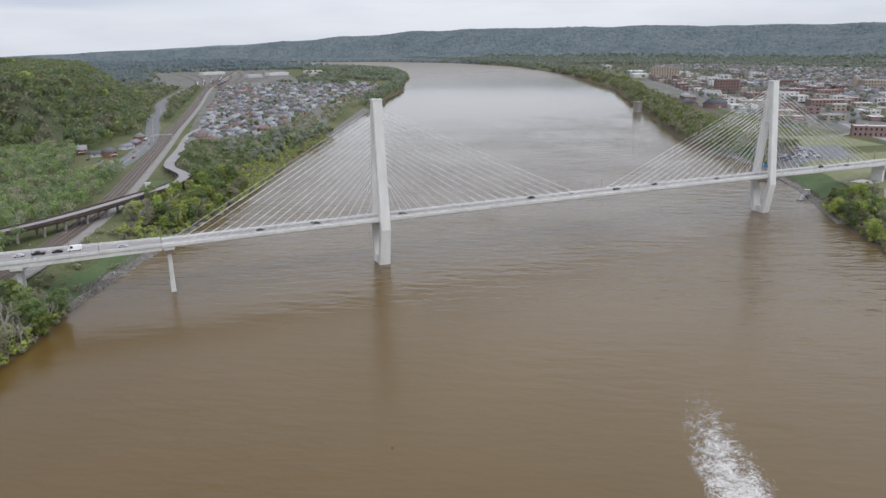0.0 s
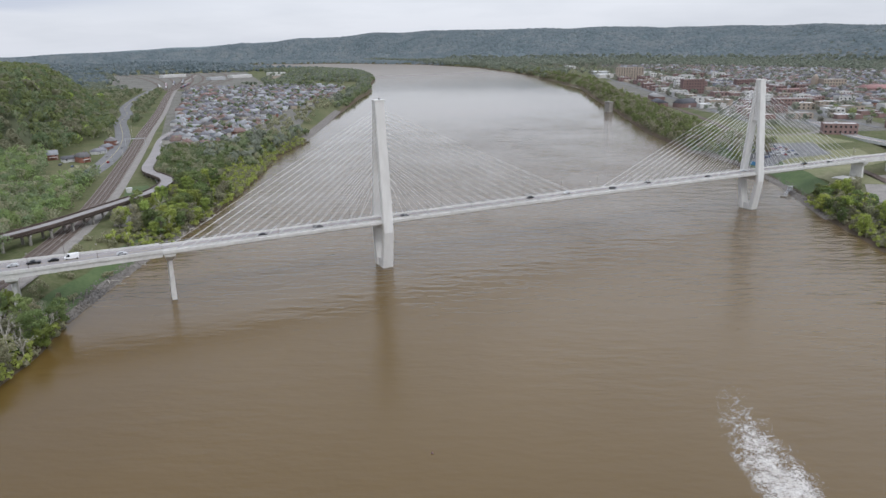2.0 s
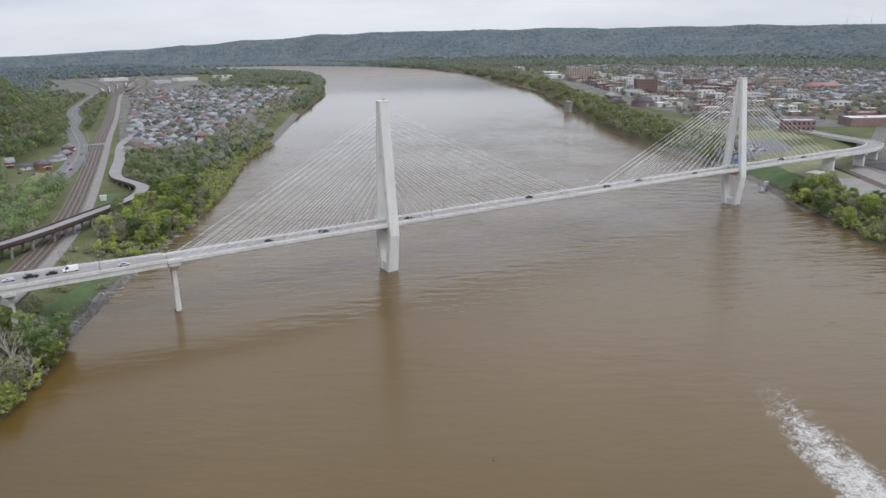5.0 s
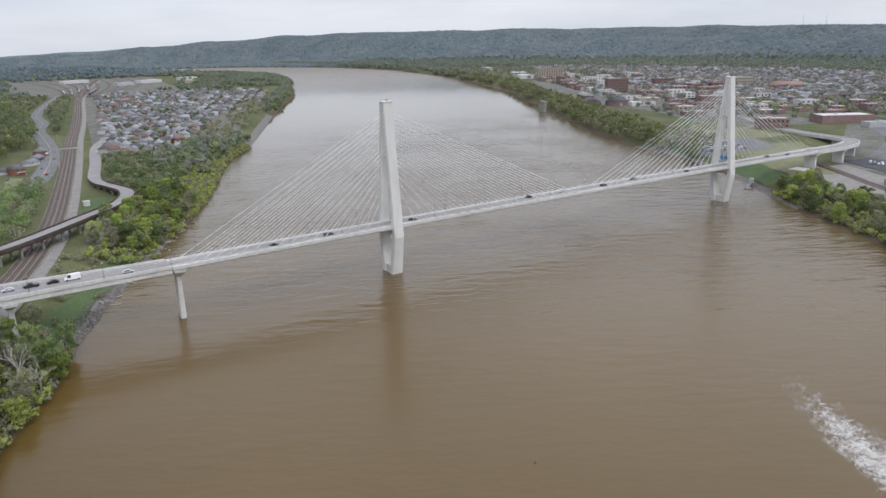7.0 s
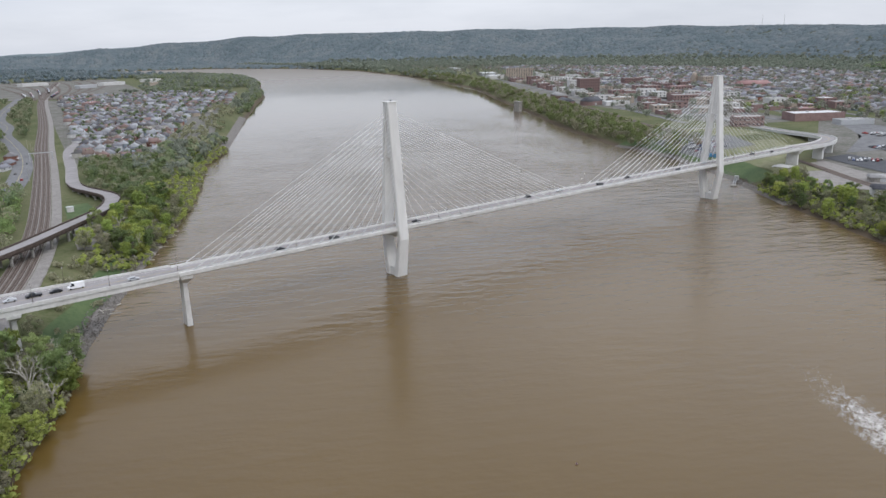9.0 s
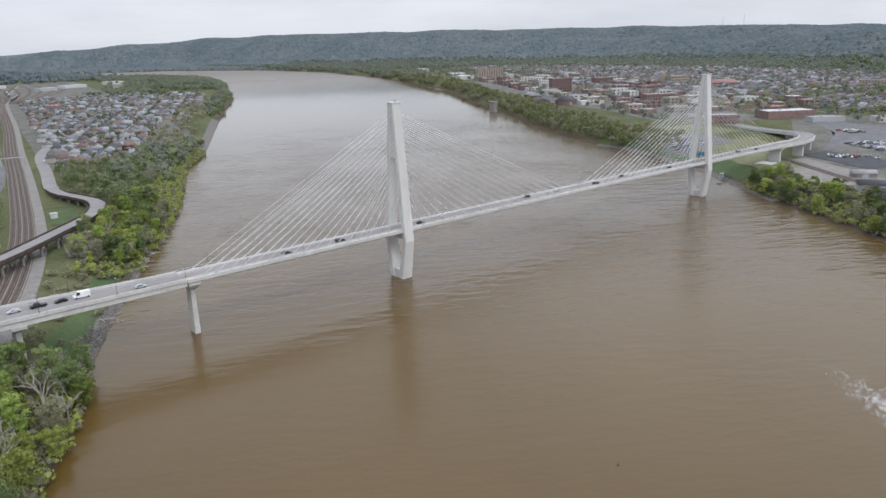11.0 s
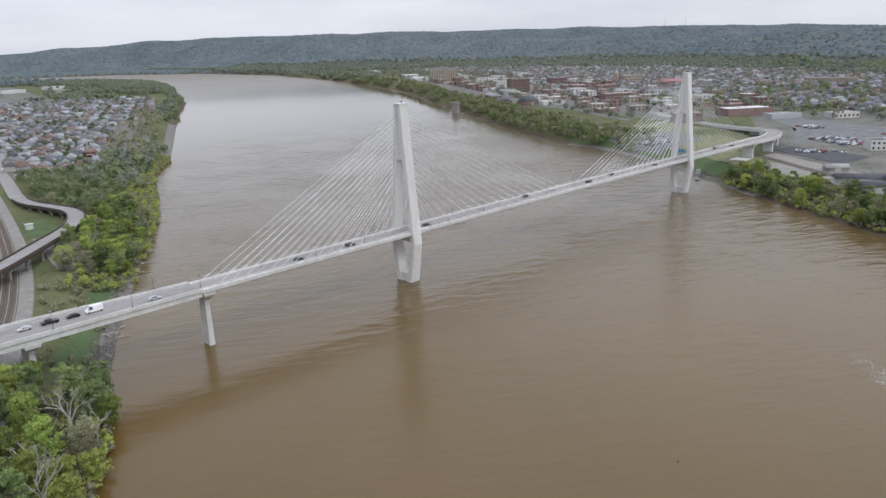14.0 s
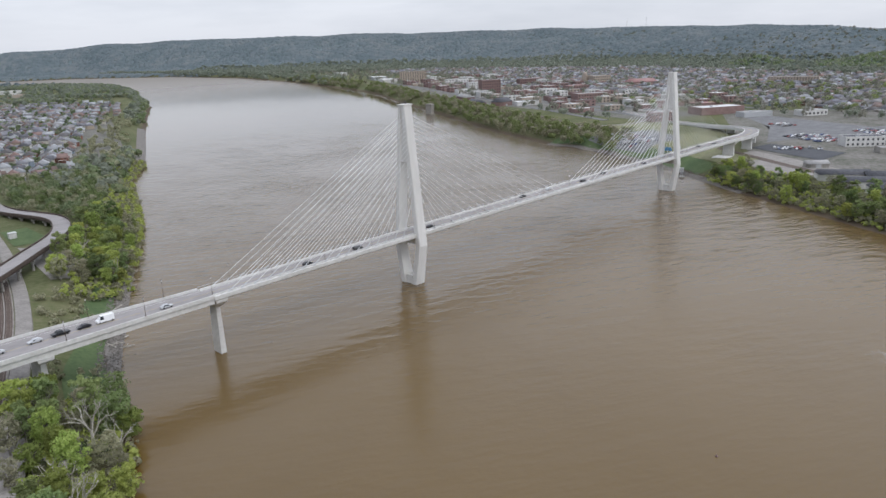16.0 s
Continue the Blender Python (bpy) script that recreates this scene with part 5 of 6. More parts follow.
def house_kind(w, d, h, rh, label, porch=True):
    t = empty("house", label, "house", "houses in the river towns")
    one = np.ones(1)
    wv, wf, rv, rf = gable_arrays(0 * one, 0 * one, 0 * one, w * one, d * one, h * one, rh * one, 0 * one)
    for nm, v, f, m in (("wall", wv, wf, M_WALLS), ("roof", rv, rf, M_ROOFS)):
        o = new(nm, mesh_of(nm, v, f, m))
        o.parent = t
    win = None
    for sx in (-0.27, 0.27):
        for sy in (-1,):
            for lev in ((1.3,) if h < 4 else (3.9,)):
                if win is None:
                    win = part("window", slab_bm(-0.55, 0.55, -0.06, 0.06, 0, 1.5), M_GLASS, t)
                    o = win
                else:
                    o = new("window", win.data)
                    o.parent = t
                o.location = (sx * w, sy * d / 2, lev)
    part("chimney", slab_bm(w * 0.2, w * 0.2 + 0.8, 0.4, 1.1, h, h + rh + 0.9), M_BRICK, t)
    if porch:
        bm = slab_bm(-w * 0.4, w * 0.4, -d / 2 - 2.2, -d / 2 - 0.01, 2.6, 2.8)
        for x in (-w * 0.38, w * 0.38 - 0.15):
            slab(bm, x, x + 0.15, -d / 2 - 2.15, -d / 2 - 2.0, -0.3, 2.6)
        part("porch", bm, M_WHITEWALL, t)
    return t


HOUSES = [
    house_kind(12, 9, 3.2, 2.8, "single-storey frame house with a shingle gable roof"),
    house_kind(9.5, 10.5, 5.8, 3.2, "two-storey frame house with a steep gable roof"),
    house_kind(14, 9.5, 3.2, 2.4, "long low house with a shingle roof", False),
    house_kind(9, 12, 5.4, 3.6, "narrow two-storey house with a front porch"),
]
house_home = [False] * len(HOUSES)
hrng = np.random.RandomState(5)


def put_house(x, y, yaw):
    k = hrng.randint(len(HOUSES))
    m = pose(x, y, height_at(x, y) + 0.15, 0, 0, math.degrees(yaw))
    if not house_home[k]:
        HOUSES[k].matrix_world = m
        house_home[k] = True
    else:
        copy_thing(HOUSES[k], m)


def house_rows(origin, along, nu, nv, step_u, rows_v, keep, near, seed, name, label, limit=230):
    """Streets of houses: rows at the given offsets, singles near, one mesh farther off."""
    rng = np.random.RandomState(seed)
    d = np.array(along, float) / np.linalg.norm(along)
    v = np.array((d[1], -d[0]))
    yaw0 = math.atan2(d[1], d[0])
    singles, rest = [], []
    for iv in range(nv):
        off = rows_v[iv % len(rows_v)] + (iv // len(rows_v)) * 62.0
        for iu in range(nu):
            if iu % 8 == 7:
                continue
            p = np.array(origin) + d * (iu * step_u + rng.uniform(-2, 2)) + v * (off + rng.uniform(-2, 2))
            if not keep(*p) or rng.uniform() < 0.07:
                continue
            yaw = yaw0 + (math.pi if iv % 2 else 0) + (math.pi / 2 if rng.uniform() < 0.3 else 0)
            (singles if near(*p) and len(singles) < limit else rest).append((p[0], p[1], yaw))
    for s in singles:
        put_house(*s)
    a = np.array(rest)
    n = len(a)
    wv, wf, rv, rf = gable_arrays(a[:, 0], a[:, 1], land(a[:, 0], a[:, 1]), rng.uniform(9, 14, n), rng.uniform(8, 11, n), rng.choice([3.2, 3.4, 5.6], n), rng.uniform(2.2, 3.6, n), a[:, 2])
    tagged(new(name, mesh_of(name, wv, wf, M_WALLS_MANY)), "painted walls of " + label, "houses", kind="stuff")
    tagged(new(name + "_roofs", mesh_of(name + "_roofs", rv, rf, M_ROOFS_MANY)), "shingle roofs of " + label, "houses", kind="stuff")


def rail_right(x, y):
    return -float(off_line(np.array([x]), np.array([y]), RAIL2)[0])


def w_in(x, y):
    return float(wind(np.array([x]), np.array([y]))[0])


def e_in(x, y):
    return float(eind(np.array([x]), np.array([y]))[0])


house_rows((-360, 540), (0.40, 0.917), 82, 34, 13.5, (0, 17, 36, 50), lambda x, y: rail_right(x, y) > 34 and w_in(x, y) > 48 + 25 * (480 < y < 900) and y < 1530 and x < 420 and y > 430 - 0.25 * (x + 60),
           lambda x, y: y < 740, 6, "town_houses", "town houses in the river bend", 190)
house_rows((520, -330), (0.45, 0.893), 150, 52, 16.5, (0, 20, 38, 52), lambda x, y: e_in(x, y) > 330 + 90 * math.sin(x * 0.01) and y > -300 and math.hypot(x + 180, y + 300) < 3150 and not (540 < x < 760 and -140 < y < 260) and all(math.hypot(x - a, y - b) > 1.3 * r for a, b, _, r in KNOLLS) and (math.hypot(x + 180, y + 300) < np.interp(math.degrees(math.atan2(x + 180, y + 300)), RIDGE_AZ, RIDGE_FOOT) - 250),
           lambda x, y: x < 960 and y < 240, 8, "town_houses", "town houses across the river", 100)
# houses at the foot of the hill
for x, y, a in ((-112, 521, 1.2), (-141, 410, 0.5), (-152, 420, 0.2), (-126, 462, 0.9), (-167, 443, 0.1), (-118, 492, 1.1)):
    put_house(x, y, a)


# ---- larger buildings ----
def block(x, y, w, d, h, yaw, wall_mat, roof_mat, label, storeys=0, bays=0, name="commercial_building"):
    """A flat-roofed building with a parapet and rows of windows on its two long sides."""
    b = empty(name, label, "building", at=(x, y, PLAIN + 0.1))
    b.rotation_euler = (0, 0, radians(yaw))
    part("wall", slab_bm(-w / 2, w / 2, -d / 2, d / 2, -0.8, h - 0.05), wall_mat, b)
    part("roof", slab_bm(-w / 2 + 0.4, w / 2 - 0.4, -d / 2 + 0.4, d / 2 - 0.4, h - 0.045, h + 0.12), roof_mat, b)
    bm = bmesh.new()
    for y0, y1, x0, x1 in ((-d / 2, -d / 2 + 0.38, -w / 2, w / 2), (d / 2 - 0.38, d / 2, -w / 2, w / 2), (-d / 2 + 0.39, d / 2 - 0.39, -w / 2, -w / 2 + 0.38), (-d / 2 + 0.39, d / 2 - 0.39, w / 2 - 0.38, w / 2)):
        slab(bm, x0, x1, y0, y1, h - 0.045, h + 0.7)
    part("parapet", bm, wall_mat, b)
    part("roof_unit", slab_bm(-w * 0.15, -w * 0.15 + 3, -1.5, 1.5, h + 0.122, h + 1.8), M_STEEL, b)
    if storeys:
        sh, bw = h / storeys, w / bays
        me = None
        for s in range(storeys):
            for i in range(bays):
                for side in (-1,):
                    if me is None:
                        o = part("window", slab_bm(-bw * 0.2, bw * 0.2, -0.1, 0.1, 0, sh * 0.44), M_GLASS, b)
                        me = o.data
                    else:
                        o = new("window", me)
                        o.parent = b
                    o.location = (-w / 2 + bw * (i + 0.5), side * d / 2, s * sh + sh * 0.28)
    return b


def gabled(x, y, w, d, h, rh, yaw, wall_mat, roof_mat, label, name="warehouse"):
    b = empty(name, label, "building", at=(x, y, PLAIN + 0.1))
    b.rotation_euler = (0, 0, radians(yaw))
    one = np.ones(1)
    wv, wf, rv, rf = gable_arrays(0 * one, 0 * one, 0 * one, w * one, d * one, h * one, rh * one, 0 * one)
    for nm, v, f, m in (("wall", wv, wf, wall_mat), ("roof", rv, rf, roof_mat)):
        o = new(nm, mesh_of(nm, v, f, m))
        o.parent = b
    part("door", slab_bm(-2, 2, -d / 2 - 0.1, -d / 2 + 0.1, 0, min(3.5, h * 0.8)), M_STEEL, b)
    return b


RIV = 61.0  # the direction of the streets along the river
block(1150, 1160, 70, 18, 29, RIV - 100, M_TANBRICK, M_GREYROOF, "eight-storey brown brick residential tower block", 8, 11)
block(912, 700, 40, 22, 26, RIV - 90, M_DARKBRICK, M_GREYROOF, "five-storey dark red brick office building", 5, 8)
block(1000, 815, 34, 18, 15, RIV - 90, M_WHITEWALL, M_GREYROOF, "white painted three-storey building", 3, 6)
block(1130, 770, 40, 22, 15, RIV - 90, M_DARKBRICK, M_GREYROOF, "red brick downtown block", 3, 8)
block(1230, 640, 44, 26, 17, RIV - 90, M_TANBRICK, M_GREYROOF, "tan stone courthouse block", 3, 8)
block(760, 490, 36, 24, 9, RIV - 90, M_TANBRICK, M_WHITEROOF, "tan building with a white flat roof", 0, 0)
block(722, 468, 38, 20, 6, RIV - 90, M_WHITEWALL, M_WHITEROOF, "low white-roofed commercial building", 0, 0)
block(857, 430, 62, 26, 10, RIV - 90, M_BRICK, M_GREYROOF, "long red brick warehouse building", 2, 12)
block(830, 330, 50, 26, 7, RIV - 90, M_TANBRICK, M_GREYROOF, "tan flat-roofed commercial building", 1, 7)
block(605, 172, 34, 16, 11, -42, M_BRICK, M_WHITEROOF, "bright red building with a white roof", 2, 7)
block(715, 150, 64, 30, 9, RIV - 93, M_BRICK, M_WHITEROOF, "long brick store with a white roof", 0, 0)
block(770, 190, 40, 26, 8, RIV - 93, M_DARKBRICK, M_REDROOF, "brick store with a dark red roof", 0, 0)
block(700, 95, 40, 18, 5.5, RIV - 95, M_STEEL, M_GREYROOF, "low grey-blue metal commercial building", 0, 0)
block(740, 40, 34, 18, 6, RIV - 95, M_WHITEWALL, M_GREYROOF, "white low building with a grey roof", 1, 6)
block(500, -76, 34, 16, 8.5, -52, M_WHITEWALL, M_DARKROOF, "white two-storey building with a dark flat roof", 2, 8)
block(470, -108, 26, 12, 4.5, -52, M_OLDCONC, M_GREYROOF, "low grey shed beside the white building", 0, 0)
block(1299, 243, 92, 18, 13, RIV - 140, M_TANBRICK, M_GREYROOF, "long six-storey tan brick apartment building", 6, 18)
block(1790, 520, 100, 40, 8, RIV - 110, M_WHITEWALL, M_WHITEROOF, "wide white-roofed store on the plain", 0, 0)
block(1010, 560, 44, 24, 11, RIV - 90, M_BRICK, M_REDROOF, "brick building with a red roof", 2, 8)
gabled(1190, 515, 60, 34, 8, 6, RIV - 90, M_BRICK, M_REDROOF, "large hall with a red metal roof")
gabled(700, 500, 30, 20, 7, 6, RIV - 60, M_BRICK, M_DARKROOF, "old red brick depot with a gable roof")
gabled(690, 545, 46, 16, 6, 4, RIV, M_BRICK, M_DARKROOF, "long brick depot shed beside the tracks")
gabled(770, 640, 48, 18, 6, 4, RIV, M_DARKBRICK, M_GREYROOF, "long brick freight house")
block(1150, 1260, 60, 40, 9, RIV, M_WHITEWALL, M_WHITEROOF, "large white-roofed store by the river", 0, 0)
block(1260, 1420, 70, 44, 8, RIV, M_STEEL, M_WHITEROOF, "pale metal warehouse with a white roof", 0, 0)
block(1330, 1300, 60, 36, 8, RIV, M_WHITEWALL, M_GREYROOF, "pale warehouse with a grey roof", 0, 0)
block(1450, 1830, 90, 22, 8, RIV + 10, M_WHITEWALL, M_WHITEROOF, "long white warehouse near the far bank", 0, 0)
for x, y, w, d, yaw in ((324, -108, 34, 13, -58), (304, -128, 36, 13, -58), (334, -136, 32, 13, -58), (290, -150, 34, 14, -58), (320, -162, 34, 14, -58)):
    gabled(x, y, w, d, 5.0, 2.4, yaw, M_WHITEWALL, M_DARKROOF, "long pale warehouse shed with a dark roof")
gabled(366, -78, 16, 9, 3.6, 2.0, -50, M_OLDCONC, M_GREYROOF, "small weathered railway shed", "shed")
brng = np.random.RandomState(77)
W_D, R_D = [M_BRICK, M_DARKBRICK, M_TANBRICK, M_WHITEWALL, M_BRICK], [M_GREYROOF, M_WHITEROOF, M_DARKROOF, M_GREYROOF]
placed = [(1150, 1160), (912, 700), (1000, 815), (1130, 770), (1230, 640), (760, 490), (722, 468), (857, 430), (830, 330), (1010, 560), (1190, 515), (735, 560), (712, 530), (770, 640)]
dvec, vvec = np.array((math.cos(radians(RIV)), math.sin(radians(RIV)))), np.array((math.sin(radians(RIV)), -math.cos(radians(RIV))))
for iu in range(26):
    for iv in range(6):
        p = np.array((640, 330)) + dvec * (iu * 42 + brng.uniform(-6, 6)) + vvec * (20 + iv * 52 + brng.uniform(-6, 6))
        if not 70 < e_in(*p) < 420 or any(math.hypot(p[0] - a, p[1] - b) < 44 for a, b in placed) or brng.uniform() < 0.2:
            continue
        h = brng.choice([5, 7, 9, 11])
        wmat, rmat = W_D[brng.randint(5)], R_D[brng.randint(4)]
        kind = {M_BRICK: "red brick", M_DARKBRICK: "dark brick", M_TANBRICK: "tan brick", M_WHITEWALL: "white painted"}[wmat]
        roof = {M_GREYROOF: "grey", M_WHITEROOF: "white", M_DARKROOF: "dark"}[rmat]
        block(p[0], p[1], brng.uniform(20, 34), brng.uniform(14, 24), h, RIV - 90, wmat, rmat, kind + " downtown building with a flat " + roof + " roof", 2 if h > 6 else 0, 4)
# industry on the west plain, far off
for x, y, w, d, c in ((330, 2050, 70, 30, M_WHITEWALL), (240, 1950, 50, 26, M_STEEL), (470, 2150, 60, 26, M_WHITEWALL), (150, 2250, 80, 30, M_WHITEWALL), (410, 1900, 40, 20, M_TANBRICK)):
    block(x, y, w, d, 8, 20, c, M_WHITEROOF, "pale industrial shed with a white roof on the plain", 0, 0)
block(98, 1190, 44, 20, 9, 64, M_BRICK, M_REDROOF, "red-roofed brick school building", 0, 0)

# the old bridge pier left standing by the east shore
pier = empty("old_pier", "old weathered concrete pier standing in the river", "pier", at=(632, 598, 0))
bm = loft([[(-3.6, -6, z), (3.6, -6, z), (3.6, 6, z), (-3.6, 6, z)] for z in (-4, 15)])
part("shaft", bm, M_OLDCONC, pier)
part("cap", slab_bm(-4.2, 4.2, -6.6, 6.6, 15.002, 16.4), M_OLDCONC, pier)

# streets of both towns
for k in range(8):
    a = np.array((-70, 436)) + np.array((0.917, -0.40)) * (27.0 + 62 * k)
    b = a + np.array((0.40, 0.917)) * 1050
    line = [tuple(a + (b - a) * s / 30) for s in range(31)]
    line = [p for p in line if w_in(*p) > 70 and rail_right(*p) > 30]
    if len(line) > 3:
        t = ribbon("road", np.array([(x, y, PLAIN) for x, y in line]), -3.4, 3.4, M_ASPH, 0.3)
        tagged(t, "grey asphalt town street between houses", "road", "town streets", "structure")
for k in range(7):
    a = np.array((560, 250)) + np.array(vvec) * (26 + 60 * k)
    line = [tuple(a + dvec * s * 40) for s in range(36)]
    line = [p for p in line if e_in(*p) > 70]
    t = ribbon("road", np.array([(x, y, PLAIN) for x, y in line]), -4.5, 4.5, M_ASPH, 0.3)
    tagged(t, "grey asphalt downtown street", "road", "town streets", "structure")
for k in range(6):
    a = np.array((660, 330)) + dvec * (150 * k)
    line = [tuple(a + vvec * s * 30) for s in range(16)]
    line = [p for p in line if e_in(*p) > 60]
    t = ribbon("road", np.array([(x, y, PLAIN) for x, y in line]), -4.0, 4.0, M_ASPH, 0.34)
    tagged(t, "grey asphalt cross street downtown", "road", "town streets", "structure")
t = ribbon("road", curve_points([(680, 262, PLAIN), (730, 330, PLAIN), (800, 470, PLAIN), (900, 660, PLAIN)], 20), -6, 6, M_ASPH, 0.36)
tagged(t, "main street leading from the bridge ramp into town", "road", kind="structure")
t = ribbon("road", curve_points([(640, 205, PLAIN), (560, 190, PLAIN), (500, 235, PLAIN), (470, 250, PLAIN)], 12), -4, 4, M_GRAVEL, 0.36)
tagged(t, "pale concrete street along the river front", "road", kind="structure")
east_rail = ribbon("railway_bed", curve_points([(250, -230, PLAIN), (345, -82, PLAIN), (400, -8, PLAIN), (450, 70, PLAIN), (520, 230, PLAIN), (640, 430, PLAIN), (800, 720, PLAIN)], 12), -4, 4, M_BALLAST, 0.3)
tagged(east_rail, "brown ballast railway bed along the east shore", "railway bed", kind="structure")


# ---- vehicles ----
def car_kind(name, label, mat, length=4.6, width=1.8, height=1.45, form="sedan", category="car", lights=True):
    t = empty(name, label, category)
    L, w, h = length / 2, width / 2, height
    if form == "van":
        prof = [(-L, 0.35), (L, 0.35), (L, 1.0), (L - 0.7, 1.25), (L - 1.5, h), (-L + 0.1, h), (-L, h - 0.2)]
        glass = [(L - 0.78, 1.3), (L - 1.42, h - 0.12), (L - 2.3, h - 0.15), (L - 2.3, 1.3)]
    elif form == "pickup":
        prof = [(-L, 0.45), (L, 0.45), (L, 0.95), (L - 1.3, 1.08), (L - 1.9, h), (-0.5, h), (-0.8, 1.1), (-L, 1.1)]
        glass = [(L - 1.4, 1.13), (L - 1.95, h - 0.1), (-0.5, h - 0.1), (-0.65, 1.13)]
    else:
        prof = [(-L, 0.3), (L, 0.3), (L, 0.72), (L - 1.1, 0.9), (L - 1.9, h), (-L + 1.2, h), (-L + 0.3, 0.95), (-L, 0.85)]
        glass = [(L - 1.25, 0.93), (L - 1.95, h - 0.09), (-L + 1.25, h - 0.09), (-L + 0.55, 0.95)]

    def shell(pr, half, top_in):
        bm = loft([[(x, y, z) for x, z in pr] for y in (-half, half)])
        for v in bm.verts:
            if v.co.z > h * 0.8:
                v.co.y *= top_in
        return bm

    bm = shell(prof, w, 0.86)
    bmesh.ops.bevel(bm, geom=bm.edges[:], offset=0.07, segments=1, affect="EDGES")
    part("body", bm, mat, t)
    part("glazing", shell(glass, w * 1.005, 0.885), M_GLASS, t, "dark tinted glass")
    wheel = None
    for x in (-L + 0.85, L - 0.85):
        for y in (-w + 0.1, w - 0.1):
            if wheel is None:
                o = part("wheel", rod_bm((0, -0.11, 0), (0, 0.11, 0), 0.33, 12), M_TYRE, t)
                wheel = o.data
            else:
                o = new("wheel", wheel)
                o.parent = t
            o.location = (x, y, 0.33)
    for y in (-w * 0.65, w * 0.65) if lights else ():
        part("headlight", slab_bm(L - 0.02, L + 0.03, y - 0.16, y + 0.16, 0.58, 0.72), M_PAINT, t)
        part("tail_light", slab_bm(-L - 0.03, -L + 0.02, y - 0.14, y + 0.14, 0.66, 0.84), M_REDROOF, t)
    return t


def on_bridge(t, x, y, back=False, first=True):
    m = pose(x, y, road_z(x) + 0.015, 0, 0, 180 if back else 0)
    if first:
        t.matrix_world = m
        return t
    return copy_thing(t, m)


van = car_kind("van", "white delivery van in the queue on the bridge approach", M_VANWHITE, 6.0, 2.1, 2.6, "van", "van")
on_bridge(van, -148.5, 2.6, True)
pickup = car_kind("pickup_truck", "black pickup truck in the queue on the bridge approach", M_BLACKCAR, 5.8, 2.0, 1.85, "pickup", "truck")
on_bridge(pickup, -163.5, 2.5, True)
black = car_kind("car", "black saloon car on the bridge roadway", M_BLACKCAR)
on_bridge(black, -155.8, 2.5, True)
silver = car_kind("car", "silver saloon car on the bridge roadway", M_SILVER)
on_bridge(silver, -171.5, 2.5, True)
for x, lane in ((-64, -1), (94, 1), (183, 1), (12, -1), (232, -1), (330, 1), (352, -1)):
    on_bridge(black, x, 2.0 * lane, lane > 0, False)
for x, lane in ((-128, -1), (-183, 1), (120, 1), (268, 1)):
    on_bridge(silver, x, 2.0 * lane, lane > 0, False)
suv = car_kind("car", "dark grey sport utility car on the bridge", M_DARKSTEEL, 4.8, 1.95, 1.75, "van")
on_bridge(suv, -36, -2.1, False)
on_bridge(suv, 152, -2.1, False, False)

crng = np.random.RandomState(15)
parked = [car_kind("car", "parked saloon car in the car park", M_CARS, lights=False), car_kind("car", "parked hatchback car in the car park", M_CARS, 4.1, 1.75, 1.5, lights=False), car_kind("car", "parked van in the car park", M_CARS, 4.9, 1.95, 1.85, "van", lights=False)]
for p in parked:
    tagged(p, group="cars in the car parks")
park_home = [False] * 3


def park(x, y, yaw):
    k = crng.randint(3)
    m = pose(x, y, height_at(x, y) + 0.33, 0, 0, yaw)
    if not park_home[k]:
        parked[k].matrix_world = m
        park_home[k] = True
    else:
        copy_thing(parked[k], m)


def lot(x0, y0, yaw, rows, cols, gap=2.9, aisle=13.0, fill=0.8):
    c, s = math.cos(radians(yaw)), math.sin(radians(yaw))
    for r in range(rows):
        for k in range(cols):
            if crng.uniform() < fill:
                u, v = k * gap, r * aisle / 2 + (r % 2) * 1.0
                park(x0 + u * c - v * s + crng.uniform(-.2, .2), y0 + u * s + v * c + crng.uniform(-.2, .2), yaw + 90)


lot(438, 92, 52, 7, 19, aisle=9.5)
lot(530, -60, 58, 6, 18)
lot(596, -86, 58, 4, 14)
lot(440, -22, -62, 2, 14, fill=0.6)
lot(620, 20, 60, 3, 9, fill=0.6)
lot(675, 330, 61, 3, 12, fill=0.6)
lot(800, 400, 61, 3, 12, fill=0.6)
# cars on the highway below the hill
for i, s in enumerate((12, 17, 21, 23, 27, 31, 34, 39, 43)):
    p, n = hwy_line[s], sides_of(hwy_line)[s]
    q = p + n * (3.0 if i % 2 else 10.5)
    park(q[0], q[1], math.degrees(math.atan2(-n[0], n[1])))
for x, y in ((-150, 300), (-146, 288), (-150, 380), (-160, 395)):
    park(x, y, 70)

